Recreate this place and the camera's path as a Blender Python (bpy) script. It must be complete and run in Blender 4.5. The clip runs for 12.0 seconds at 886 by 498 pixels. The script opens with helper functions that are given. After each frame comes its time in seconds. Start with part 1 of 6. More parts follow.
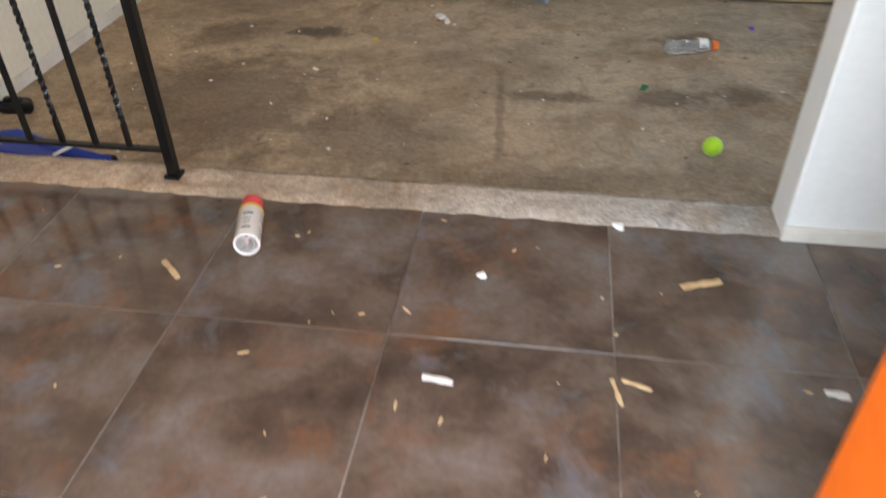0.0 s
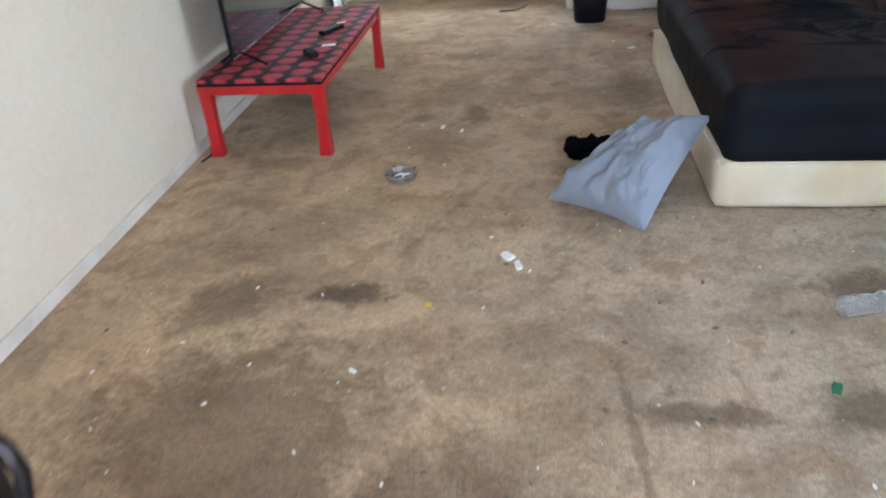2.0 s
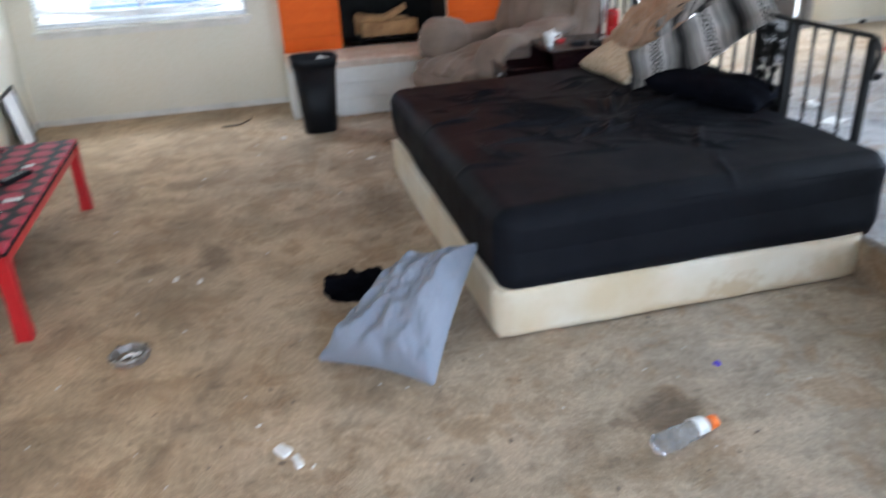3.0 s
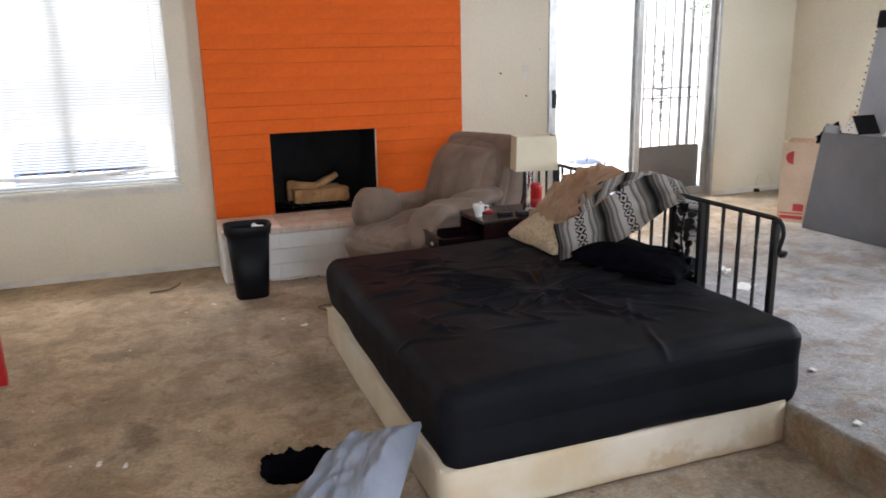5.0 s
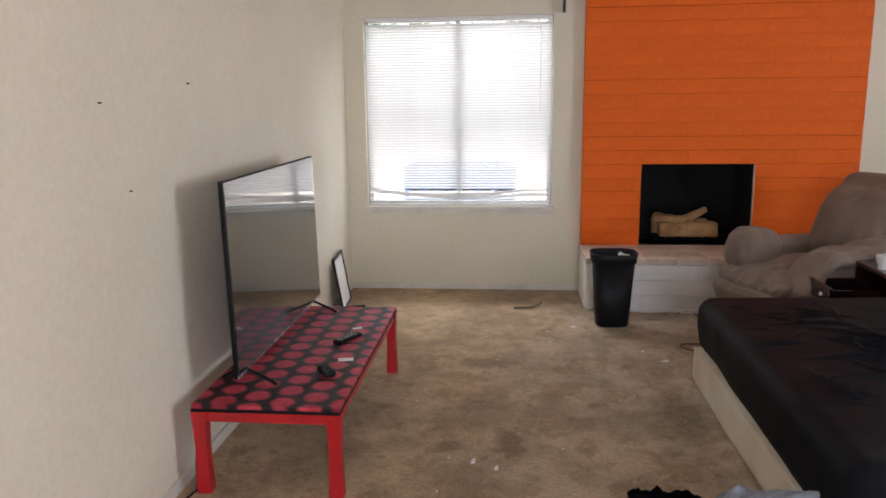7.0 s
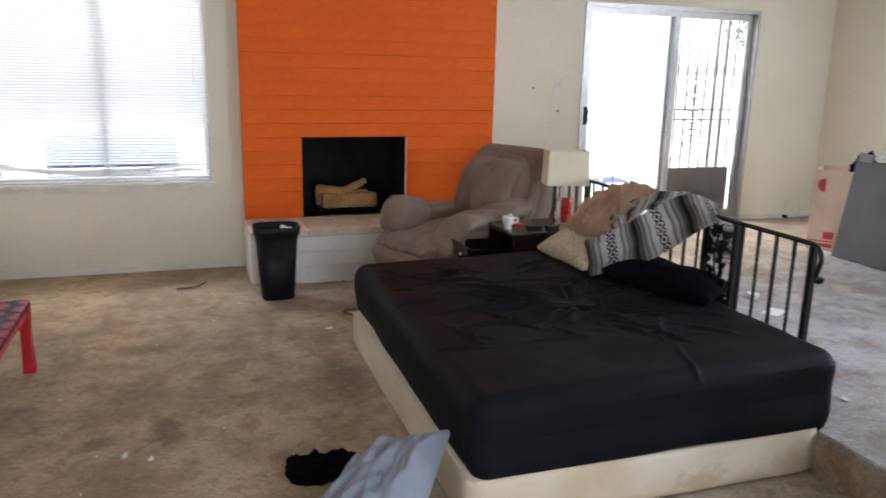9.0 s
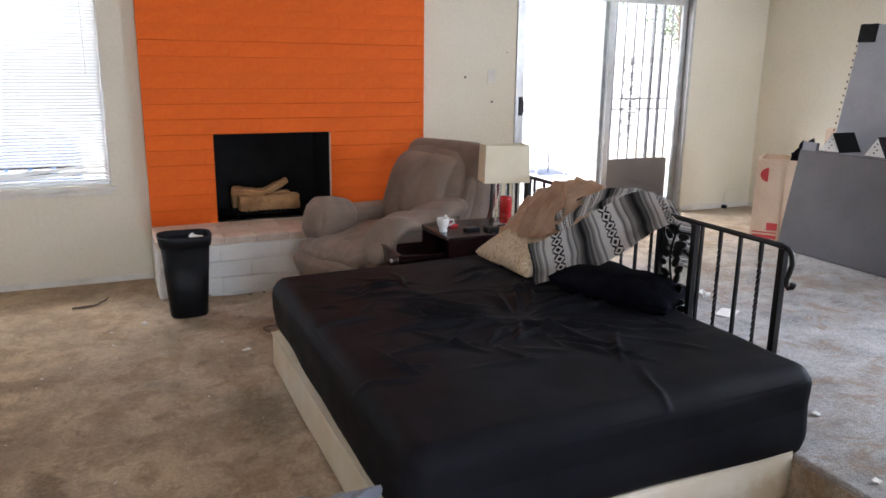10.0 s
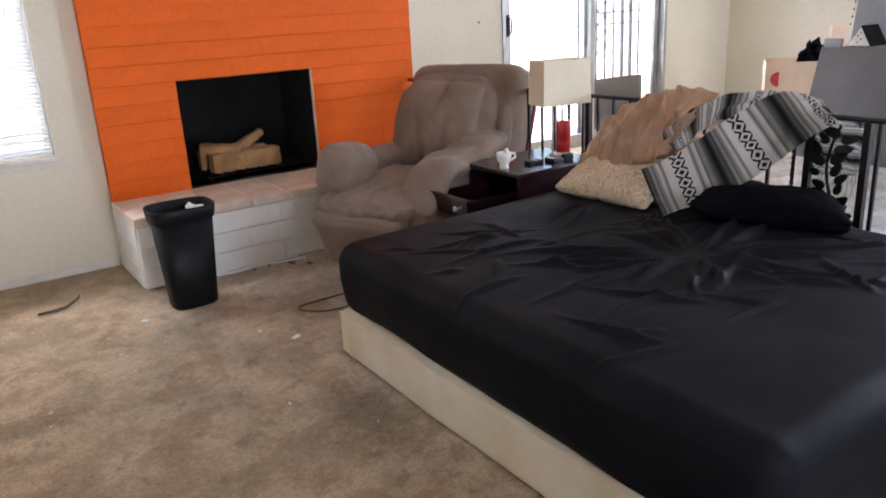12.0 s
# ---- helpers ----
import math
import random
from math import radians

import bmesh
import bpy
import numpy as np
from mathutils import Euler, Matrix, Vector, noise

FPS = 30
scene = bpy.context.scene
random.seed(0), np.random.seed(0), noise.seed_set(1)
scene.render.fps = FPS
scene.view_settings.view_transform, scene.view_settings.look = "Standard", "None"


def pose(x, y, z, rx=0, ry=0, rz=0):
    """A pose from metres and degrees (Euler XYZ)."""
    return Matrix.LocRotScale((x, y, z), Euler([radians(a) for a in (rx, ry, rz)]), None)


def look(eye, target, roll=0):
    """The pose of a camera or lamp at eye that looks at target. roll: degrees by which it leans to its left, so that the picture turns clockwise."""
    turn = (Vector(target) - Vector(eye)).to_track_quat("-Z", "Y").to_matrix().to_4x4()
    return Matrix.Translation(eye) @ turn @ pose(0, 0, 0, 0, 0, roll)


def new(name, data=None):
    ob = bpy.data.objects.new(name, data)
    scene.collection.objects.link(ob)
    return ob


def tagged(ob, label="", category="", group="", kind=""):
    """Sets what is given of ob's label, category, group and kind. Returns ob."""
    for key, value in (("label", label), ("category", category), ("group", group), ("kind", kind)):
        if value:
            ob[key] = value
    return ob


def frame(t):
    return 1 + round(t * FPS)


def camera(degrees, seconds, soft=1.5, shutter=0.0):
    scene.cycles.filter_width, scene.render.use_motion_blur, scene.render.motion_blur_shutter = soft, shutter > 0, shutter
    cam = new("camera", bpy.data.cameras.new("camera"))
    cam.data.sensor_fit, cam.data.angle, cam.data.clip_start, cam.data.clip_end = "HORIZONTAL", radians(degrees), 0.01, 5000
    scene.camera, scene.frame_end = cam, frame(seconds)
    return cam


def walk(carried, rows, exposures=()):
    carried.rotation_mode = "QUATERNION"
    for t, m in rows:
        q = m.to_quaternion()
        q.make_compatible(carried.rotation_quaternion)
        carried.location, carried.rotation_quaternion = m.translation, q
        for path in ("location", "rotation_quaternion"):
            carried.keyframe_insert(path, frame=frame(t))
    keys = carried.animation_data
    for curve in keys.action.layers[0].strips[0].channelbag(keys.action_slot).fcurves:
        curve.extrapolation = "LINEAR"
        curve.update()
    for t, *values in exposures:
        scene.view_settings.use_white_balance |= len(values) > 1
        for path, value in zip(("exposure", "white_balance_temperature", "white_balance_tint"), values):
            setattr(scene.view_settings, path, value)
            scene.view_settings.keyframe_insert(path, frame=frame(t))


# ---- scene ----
cam = camera(60.9, 12.0, 1.6, 0.45)
EXPOSURE = 1.75
EXPOSURE_STEPS = [(0.0, -0.3, 6650, 11), (0.5, 0.08, 6500, 10), (1.0, 0.25, 6350, 10), (2.0, 0.45, 5700, 10), (2.5, 0.55, 5450, 10), (3.5, 0.38, 6000, 13), (5.5, 0.12, 6500, 18), (6.5, -0.05, 6650, 20), (8.5, 0.0, 6350, 14), (9.5, 0.15, 6250, 18), (11.0, 0.3, 6250, 18), (12.0, 0.5, 6250, 20)]
PATH = [
    (0, (-0.054, 0.236, 1.312), (-0.299, 1.807, 0.098), -0.9),
    (0.5, (-0.12, 0.577, 1.32), (-0.469, 2.138, 0.12), -3.8),
    (1, (-0.168, 0.795, 1.382), (-0.553, 2.389, 0.237), -5.3),
    (1.5, (-0.335, 1.107, 1.392), (-0.683, 2.769, 0.335), -4.3),
    (2, (-0.484, 1.405, 1.416), (-0.736, 3.114, 0.408), -4.0),
    (2.5, (-0.532, 1.75, 1.414), (-0.532, 3.501, 0.446), -4.3),
    (3, (-0.51, 1.915, 1.467), (-0.097, 3.676, 0.615), -2.9),
    (3.5, (-0.552, 1.924, 1.534), (0.131, 3.681, 0.866), -1.5),
    (3.7, (-0.565, 1.913, 1.55), (0.155, 3.674, 0.934), -1.1),
    (5.5, (-0.602, 1.949, 1.582), (-0.053, 3.819, 1.131), -0.5),
    (6, (-0.717, 1.971, 1.587), (-0.566, 3.922, 1.174), -0.6),
    (6.5, (-0.805, 1.987, 1.58), (-0.951, 3.942, 1.186), -0.4),
    (6.7, (-0.811, 1.979, 1.565), (-1.019, 3.93, 1.175), -0.7),
    (8.3, (-0.687, 1.977, 1.6), (-0.391, 3.906, 1.16), -0.3),
    (8.5, (-0.662, 1.963, 1.59), (-0.261, 3.871, 1.146), -0.1),
    (9, (-0.656, 1.953, 1.566), (-0.032, 3.798, 1.109), 1.2),
    (9.5, (-0.569, 2.147, 1.529), (0.163, 3.949, 1.063), 1.3),
    (10, (-0.485, 2.364, 1.543), (0.299, 4.142, 1.069), 0.7),
    (10.5, (-0.524, 2.52, 1.488), (0.305, 4.277, 1.013), 0.6),
    (11, (-0.734, 2.823, 1.427), (0.196, 4.535, 0.976), -0.6),
    (11.5, (-0.903, 3.145, 1.387), (0.073, 4.817, 0.882), -3.6),
    (12, (-1.036, 3.418, 1.374), (0.012, 5.007, 0.763), -3.1),
]
walk(cam, [(t, look(eye, target, roll)) for t, eye, target, roll in PATH], [(t, EXPOSURE + e, k, tint) for t, e, k, tint in EXPOSURE_STEPS])

# ---- world, sun, daylight in the openings ----
world = bpy.data.worlds.new("sky")
scene.world = world
world.use_nodes = True
sky = world.node_tree.nodes.new("ShaderNodeTexSky")
sky.sky_type, sky.sun_disc = "NISHITA", False
sky.sun_elevation, sky.sun_rotation = radians(62), radians(232)
world.node_tree.links.new(sky.outputs["Color"], world.node_tree.nodes["Background"].inputs["Color"])
world.node_tree.nodes["Background"].inputs["Strength"].default_value = 0.15

sun = new("sun", bpy.data.lights.new("sun", "SUN"))
sun.data.energy, sun.data.angle, sun.data.color = 5.0, radians(0.5), (1.0, 0.95, 0.87)
sun.matrix_world = look((0, 0, 0), (0.788 * math.cos(radians(62)), 0.616 * math.cos(radians(62)), -math.sin(radians(62))))


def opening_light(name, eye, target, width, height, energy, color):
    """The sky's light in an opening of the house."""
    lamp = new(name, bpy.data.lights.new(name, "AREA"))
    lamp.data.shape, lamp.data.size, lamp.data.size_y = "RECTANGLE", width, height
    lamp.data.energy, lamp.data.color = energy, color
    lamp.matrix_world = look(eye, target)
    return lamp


opening_light("entry_daylight", (-0.05, -0.10, 1.22), (0.05, 3.0, 0.8), 0.88, 2.0, 26, (0.78, 0.89, 1.0))
opening_light("side_window_daylight", (5.50, 3.9, 1.6), (0.0, 6.6, 1.2), 1.8, 1.2, 42, (0.80, 0.90, 1.0))
opening_light("patio_door_daylight", (3.62, 8.95, 2.95), (3.1, 5.6, 0.2), 1.8, 0.9, 54, (0.90, 0.95, 1.0))
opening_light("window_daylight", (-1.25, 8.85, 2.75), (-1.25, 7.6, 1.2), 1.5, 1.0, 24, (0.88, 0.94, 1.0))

# ---- materials ----


def node(nt, kind, **values):
    n = nt.nodes.new(kind)
    for key, value in values.items():
        n.inputs[key.replace("_", " ")].default_value = value
    return n


def rgba(c):
    return (*c, 1.0)


def start(name, rough, metal=0.0):
    m = bpy.data.materials.new(name)
    m.use_nodes = True
    nt = m.node_tree
    b = nt.nodes["Principled BSDF"]
    b.inputs["Roughness"].default_value, b.inputs["Metallic"].default_value = rough, metal
    co = nt.nodes.new("ShaderNodeTexCoord")
    return m, nt, b, co.outputs["Object"]


def noise_at(nt, co, scale, detail=4.0, rough=0.55, distort=0.0):
    n = node(nt, "ShaderNodeTexNoise", Scale=scale, Detail=detail, Roughness=rough, Distortion=distort)
    nt.links.new(co, n.inputs["Vector"])
    return n.outputs["Fac"]


def ramp(nt, fac, *stops):
    r = nt.nodes.new("ShaderNodeValToRGB")
    els = r.color_ramp.elements
    while len(els) < len(stops):
        els.new(0.5)
    for e, (p, c) in zip(els, stops):
        e.position, e.color = p, rgba(c) if not isinstance(c, (int, float)) else (c, c, c, 1)
    nt.links.new(fac, r.inputs["Fac"])
    return r.outputs["Color"]


def mix(nt, fac, a, b, blend="MIX"):
    m = nt.nodes.new("ShaderNodeMix")
    m.data_type, m.blend_type = "RGBA", blend
    for sock, value in ((m.inputs[0], fac), (m.inputs[6], a), (m.inputs[7], b)):
        if isinstance(value, (int, float)):
            sock.default_value = value
        elif isinstance(value, tuple):
            sock.default_value = rgba(value)
        else:
            nt.links.new(value, sock)
    return m.outputs[2]


def calc(nt, op, a, b=0.0, c=0.0):
    m = nt.nodes.new("ShaderNodeMath")
    m.operation = op
    for sock, value in zip(m.inputs, (a, b, c)):
        if isinstance(value, (int, float)):
            sock.default_value = value
        else:
            nt.links.new(value, sock)
    return m.outputs[0]


def bump(nt, b, height, strength, distance):
    n = node(nt, "ShaderNodeBump", Strength=strength, Distance=distance)
    nt.links.new(height, n.inputs["Height"])
    nt.links.new(n.outputs["Normal"], b.inputs["Normal"])


def surface(name, c1, c2, scale=3.0, rough=0.6, grain=60.0, relief=0.15, depth=0.002, metal=0.0, vary=0.0, sheen=0.0, spread=0.16, coat=0.0, gloss=None):
    """A surface with patches of two colours, finer grain, uneven gloss and slight relief. vary: difference from piece to piece."""
    m, nt, b, co = start(name, rough, metal)
    big = ramp(nt, noise_at(nt, co, scale), (0.5 - spread, c1), (0.5 + spread, c2))
    fine = noise_at(nt, co, grain, 6.0)
    col = mix(nt, 0.35, big, ramp(nt, fine, (0.3, 0.35), (0.7, 0.65)), "OVERLAY")
    if vary:
        info = nt.nodes.new("ShaderNodeObjectInfo")
        hsv = nt.nodes.new("ShaderNodeHueSaturation")
        nt.links.new(calc(nt, "MULTIPLY_ADD", info.outputs["Random"], vary, 1.0 - vary / 2), hsv.inputs["Value"])
        nt.links.new(col, hsv.inputs["Color"])
        col = hsv.outputs["Color"]
    nt.links.new(col, b.inputs["Base Color"])
    nt.links.new(calc(nt, "MULTIPLY_ADD", noise_at(nt, co, scale * 2.3), 0.24, rough - 0.12), b.inputs["Roughness"])
    b.inputs["Sheen Weight"].default_value, b.inputs["Coat Weight"].default_value = sheen, coat
    if relief:
        bump(nt, b, fine, relief, depth)
    if gloss is not None:
        b.inputs["Specular IOR Level"].default_value = gloss
    return m


def carpet(name, tan, worn, wear_from, wear_to, stains_and_shade, grain=1.0, axis="X"):
    """Cut pile with soiled walkways, blotches and single spots of staining and painted shade."""
    m, nt, b, co = start(name, 0.95)
    sep = nt.nodes.new("ShaderNodeSeparateXYZ")
    nt.links.new(co, sep.inputs[0])
    wob = noise_at(nt, co, 1.1, 5.0)
    side = calc(nt, "ADD", sep.outputs[axis], calc(nt, "MULTIPLY_ADD", wob, 2.2, -1.1))
    mr = node(nt, "ShaderNodeMapRange", From_Min=wear_from, From_Max=wear_to)
    nt.links.new(side, mr.inputs["Value"])
    col = mix(nt, mr.outputs[0], tan, worn)
    blot = ramp(nt, noise_at(nt, co, 2.6, 9.0, 0.62, 0.4), (0.34, 0.42), (0.60, 1.05))
    col = mix(nt, 0.6, col, blot, "MULTIPLY")
    spots = ramp(nt, noise_at(nt, co, 9.0, 5.0, 0.6, 0.3), (0.56, 1.0), (0.68, 0.45))
    col = mix(nt, 0.55, col, spots, "MULTIPLY")
    tea = ramp(nt, noise_at(nt, co, 4.2, 8.0, 0.68, 0.8), (0.53, 0.0), (0.60, 0.5))
    col = mix(nt, tea, col, (0.30, 0.19, 0.10))
    soil = ramp(nt, noise_at(nt, co, 1.7, 10.0, 0.70, 0.5), (0.50, 0.0), (0.60, 0.42))
    col = mix(nt, soil, col, (0.27, 0.185, 0.105))
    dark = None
    for x, y, w, h, turn, force in stains_and_shade:
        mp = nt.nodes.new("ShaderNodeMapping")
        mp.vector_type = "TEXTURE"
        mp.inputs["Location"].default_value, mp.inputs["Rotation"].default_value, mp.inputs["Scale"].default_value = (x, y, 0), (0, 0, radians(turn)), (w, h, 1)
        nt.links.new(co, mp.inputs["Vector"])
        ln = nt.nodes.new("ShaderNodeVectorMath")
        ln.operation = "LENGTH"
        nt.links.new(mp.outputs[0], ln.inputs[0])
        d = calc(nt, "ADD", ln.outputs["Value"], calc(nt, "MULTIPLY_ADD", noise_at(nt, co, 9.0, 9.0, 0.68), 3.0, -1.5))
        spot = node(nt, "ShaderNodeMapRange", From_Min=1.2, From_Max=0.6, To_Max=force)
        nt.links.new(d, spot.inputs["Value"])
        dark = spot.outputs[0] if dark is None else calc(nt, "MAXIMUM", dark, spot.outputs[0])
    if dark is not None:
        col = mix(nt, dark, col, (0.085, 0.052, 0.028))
    pile = noise_at(nt, co, 190.0 * grain, 3.0, 0.7)
    tuft = noise_at(nt, co, 55.0 * grain, 4.0, 0.7)
    smudge = ramp(nt, noise_at(nt, co, 17.0, 7.0, 0.7, 0.6), (0.36, 0.34), (0.64, 0.66))
    col = mix(nt, 0.3, col, smudge, "OVERLAY")
    col = mix(nt, 0.48, col, ramp(nt, pile, (0.3, 0.15), (0.7, 0.85)), "OVERLAY")
    col = mix(nt, 0.38, col, ramp(nt, tuft, (0.3, 0.18), (0.7, 0.82)), "OVERLAY")
    nt.links.new(col, b.inputs["Base Color"])
    b.inputs["Sheen Weight"].default_value = 0.12
    b.inputs["Specular IOR Level"].default_value = 0.1
    bump(nt, b, calc(nt, "ADD", pile, calc(nt, "MULTIPLY", tuft, 1.5)), 0.9, 0.006)
    return m


def glass(name, tint=(1, 1, 1), rough=0.0, ior=1.45):
    m, nt, b, co = start(name, rough)
    b.inputs["Base Color"].default_value = rgba(tint)
    b.inputs["Transmission Weight"].default_value, b.inputs["IOR"].default_value = 1.0, ior
    return m


# The band at y 2.07 is dirt with the step's shadow painted in.
STAINS_AND_STEP_SHADE = [(-1.30, 2.75, 0.45, 0.50, 20, 0.55), (-0.72, 2.55, 0.30, 0.26, 0, 0.45), (-0.3, 2.07, 1.9, 0.15, 0, 0.72), (-1.45, 3.9, 0.30, 0.22, 30, 0.3), (0.1, 2.35, 0.5, 0.10, 4, 0.35), (-0.55, 3.2, 0.35, 0.12, 40, 0.3), (-1.12, 3.50, 0.125, 0.075, 3, 0.8), (-0.85, 2.62, 0.15, 0.09, 10, 0.6), (0.40, 2.99, 0.17, 0.10, 5, 0.6), (-0.05, 2.95, 0.20, 0.05, 0, 0.6),
          (-1.55, 3.42, 0.13, 0.22, -35, 0.5), (0.55, 3.57, 0.14, 0.10, 0, 0.65), (0.70, 3.05, 0.10, 0.08, 20, 0.6), (-0.82, 5.22, 0.07, 0.16, 10, 0.5),
          (-1.11, 5.18, 0.10, 0.05, 40, 0.45), (-0.86, 4.05, 0.02, 0.42, -24, 0.2), (-0.23, 2.80, 0.018, 0.45, 4, 0.4), (-1.20, 2.55, 0.16, 0.04, 8, 0.5),
          (-1.0, 6.3, 0.16, 0.10, 0, 0.35), (0.05, 5.6, 0.12, 0.30, 5, 0.35), (-1.7, 4.6, 0.16, 0.10, 0, 0.4)]
M_CARPET = carpet("stained_tan_carpet", (0.575, 0.415, 0.25), (0.475, 0.395, 0.30), -1.3, 0.9, STAINS_AND_STEP_SHADE)
M_CARPET_UP = carpet("grey_worn_carpet", (0.52, 0.41, 0.285), (0.455, 0.45, 0.45), 7.2, 5.6, [], 1.0, "Y")
M_STRIP = carpet("step_carpet", (0.58, 0.44, 0.30), (0.50, 0.465, 0.42), -1.0, 0.2, [], 0.8)
M_WALL = surface("cream_wall_paint", (0.70, 0.645, 0.515), (0.76, 0.705, 0.575), 1.3, 0.62, 45, 0.12, 0.001, spread=0.2)
M_PARTITION = surface("white_wall_paint", (0.76, 0.78, 0.76), (0.82, 0.84, 0.82), 1.3, 0.55, 45, 0.1, 0.001)
M_TRIM = surface("off_white_trim", (0.62, 0.59, 0.52), (0.76, 0.73, 0.66), 5, 0.5, 70, 0.1, 0.001)
M_CEIL = surface("white_ceiling", (0.70, 0.68, 0.63), (0.76, 0.74, 0.69), 2, 0.9, 120, 0.3, 0.003)
M_ORANGE = surface("orange_masonry_paint", (0.74, 0.120, 0.008), (0.82, 0.142, 0.011), 2.5, 0.6, 38, 0.4, 0.003, vary=0.05, gloss=0.2)
M_ORANGE_DOOR = surface("orange_door_paint", (0.80, 0.14, 0.008), (0.86, 0.16, 0.010), 2.0, 0.4, 30, 0.08, 0.001)
M_HEARTH = surface("white_painted_brick", (0.78, 0.77, 0.73), (0.86, 0.85, 0.81), 4, 0.6, 40, 0.35, 0.004, vary=0.06)
M_CAP = surface("peach_hearth_brick", (0.62, 0.47, 0.36), (0.74, 0.64, 0.54), 6, 0.75, 50, 0.4, 0.004, vary=0.18)
M_SOOT = surface("sooty_firebox", (0.002, 0.002, 0.002), (0.007, 0.0065, 0.006), 5, 0.9, 40, 0.3, 0.004)
M_BLACK_METAL = surface("black_painted_iron", (0.003, 0.003, 0.003), (0.007, 0.0068, 0.0065), 20, 0.34, 90, 0.2, 0.001, gloss=0.45)
M_LOG = surface("split_firewood", (0.30, 0.155, 0.065), (0.52, 0.31, 0.14), 9, 0.8, 45, 0.4, 0.004)
M_SHEET = surface("black_bed_sheet", (0.0062, 0.0066, 0.0090), (0.0095, 0.0100, 0.0132), 4, 0.6, 300, 0.2, 0.001, gloss=0.08)
M_PILLOW = surface("grey_blue_pillowcase", (0.21, 0.235, 0.285), (0.255, 0.28, 0.335), 3, 0.85, 260, 0.2, 0.001, sheen=0.2)
M_BLACK_CLOTH = surface("black_knit_cloth", (0.002, 0.002, 0.0035), (0.005, 0.0055, 0.009), 12, 0.95, 120, 0.5, 0.004, gloss=0.05)
M_RECLINER = surface("taupe_microsuede", (0.17, 0.122, 0.090), (0.26, 0.192, 0.146), 3.5, 0.88, 140, 0.3, 0.002, sheen=0.12)
M_CHERRY = surface("dark_cherry_wood", (0.008, 0.003, 0.0035), (0.022, 0.006, 0.007), 7, 0.22, 60, 0.06, 0.001, coat=0.4)
M_LINING = surface("dark_red_lining", (0.11, 0.022, 0.016), (0.17, 0.040, 0.028), 9, 0.9, 140, 0.3, 0.001)
M_PLASTIC = surface("black_plastic", (0.0035, 0.0038, 0.0048), (0.0065, 0.007, 0.0085), 8, 0.5, 150, 0.1, 0.001, gloss=0.2)
M_CHROME = surface("brushed_chrome", (0.66, 0.66, 0.66), (0.75, 0.75, 0.75), 30, 0.28, 200, 0.05, 0.0005, metal=1.0)
M_ALU = surface("satin_aluminium", (0.42, 0.42, 0.41), (0.52, 0.52, 0.50), 12, 0.42, 150, 0.08, 0.0005, metal=1.0)
M_CERAMIC = surface("white_ceramic", (0.78, 0.76, 0.72), (0.84, 0.82, 0.78), 9, 0.25, 60, 0.03, 0.0005)
M_RED_GLASS = surface("red_glazed_ceramic", (0.55, 0.012, 0.015), (0.62, 0.02, 0.02), 8, 0.18, 60, 0.03, 0.0005, coat=0.5)
M_RED = surface("red_lacquer_paint", (0.42, 0.010, 0.014), (0.52, 0.016, 0.020), 8, 0.35, 70, 0.12, 0.001)
M_SHADE = surface("cream_linen_shade", (0.72, 0.65, 0.48), (0.78, 0.71, 0.54), 6, 0.85, 300, 0.3, 0.001)
M_WHITE = surface("white_vinyl", (0.78, 0.78, 0.76), (0.84, 0.84, 0.82), 6, 0.45, 90, 0.05, 0.0005)
M_PAPER = surface("white_paper", (0.76, 0.75, 0.71), (0.84, 0.83, 0.80), 20, 0.8, 90, 0.1, 0.001)
M_CARDBOARD = surface("brown_cardboard", (0.66, 0.49, 0.35), (0.74, 0.57, 0.42), 4, 0.85, 80, 0.15, 0.001)
M_PRINT = surface("red_carton_print", (0.55, 0.05, 0.05), (0.62, 0.07, 0.07), 8, 0.7, 80, 0.05, 0.0005)
M_BOARD = surface("grey_board_laminate", (0.16, 0.165, 0.18), (0.20, 0.205, 0.225), 2.5, 0.6, 120, 0.1, 0.001)
M_BOARD_PALE = surface("pale_grey_board", (0.30, 0.32, 0.355), (0.36, 0.38, 0.42), 3, 0.6, 120, 0.1, 0.001)
M_BLUE = surface("blue_plastic", (0.006, 0.03, 0.26), (0.010, 0.045, 0.36), 6, 0.35, 60, 0.05, 0.001)
M_TENNIS = surface("yellow_green_felt", (0.42, 0.72, 0.02), (0.50, 0.80, 0.04), 30, 0.95, 220, 0.6, 0.002, sheen=0.4)
M_BOTTLE = glass("clear_plastic", (0.90, 0.95, 1.0), 0.06, 1.25)
M_BOTTLE.node_tree.nodes["Principled BSDF"].inputs["Transmission Weight"].default_value = 0.9
M_GLASS = glass("window_glass", (0.98, 1.0, 0.99))
M_ORANGE_CAP = surface("orange_cap_plastic", (0.85, 0.16, 0.02), (0.9, 0.2, 0.03), 20, 0.4, 90, 0.05, 0.0005)
M_WOODCHIP = surface("pale_wood_splinter", (0.52, 0.33, 0.16), (0.62, 0.44, 0.24), 20, 0.8, 90, 0.3, 0.001)
M_GREEN = surface("green_leaf_scrap", (0.01, 0.13, 0.06), (0.02, 0.18, 0.08), 20, 0.7, 90, 0.2, 0.001)
M_YELLOW = surface("yellow_plastic", (0.6, 0.42, 0.04), (0.7, 0.5, 0.06), 20, 0.5, 90, 0.05, 0.001)
M_PURPLE = surface("violet_plastic", (0.10, 0.06, 0.55), (0.14, 0.08, 0.62), 20, 0.5, 90, 0.05, 0.001)
M_TAN = surface("tan_plush_blanket", (0.50, 0.31, 0.19), (0.66, 0.48, 0.34), 7, 0.95, 130, 0.5, 0.004, sheen=0.4)
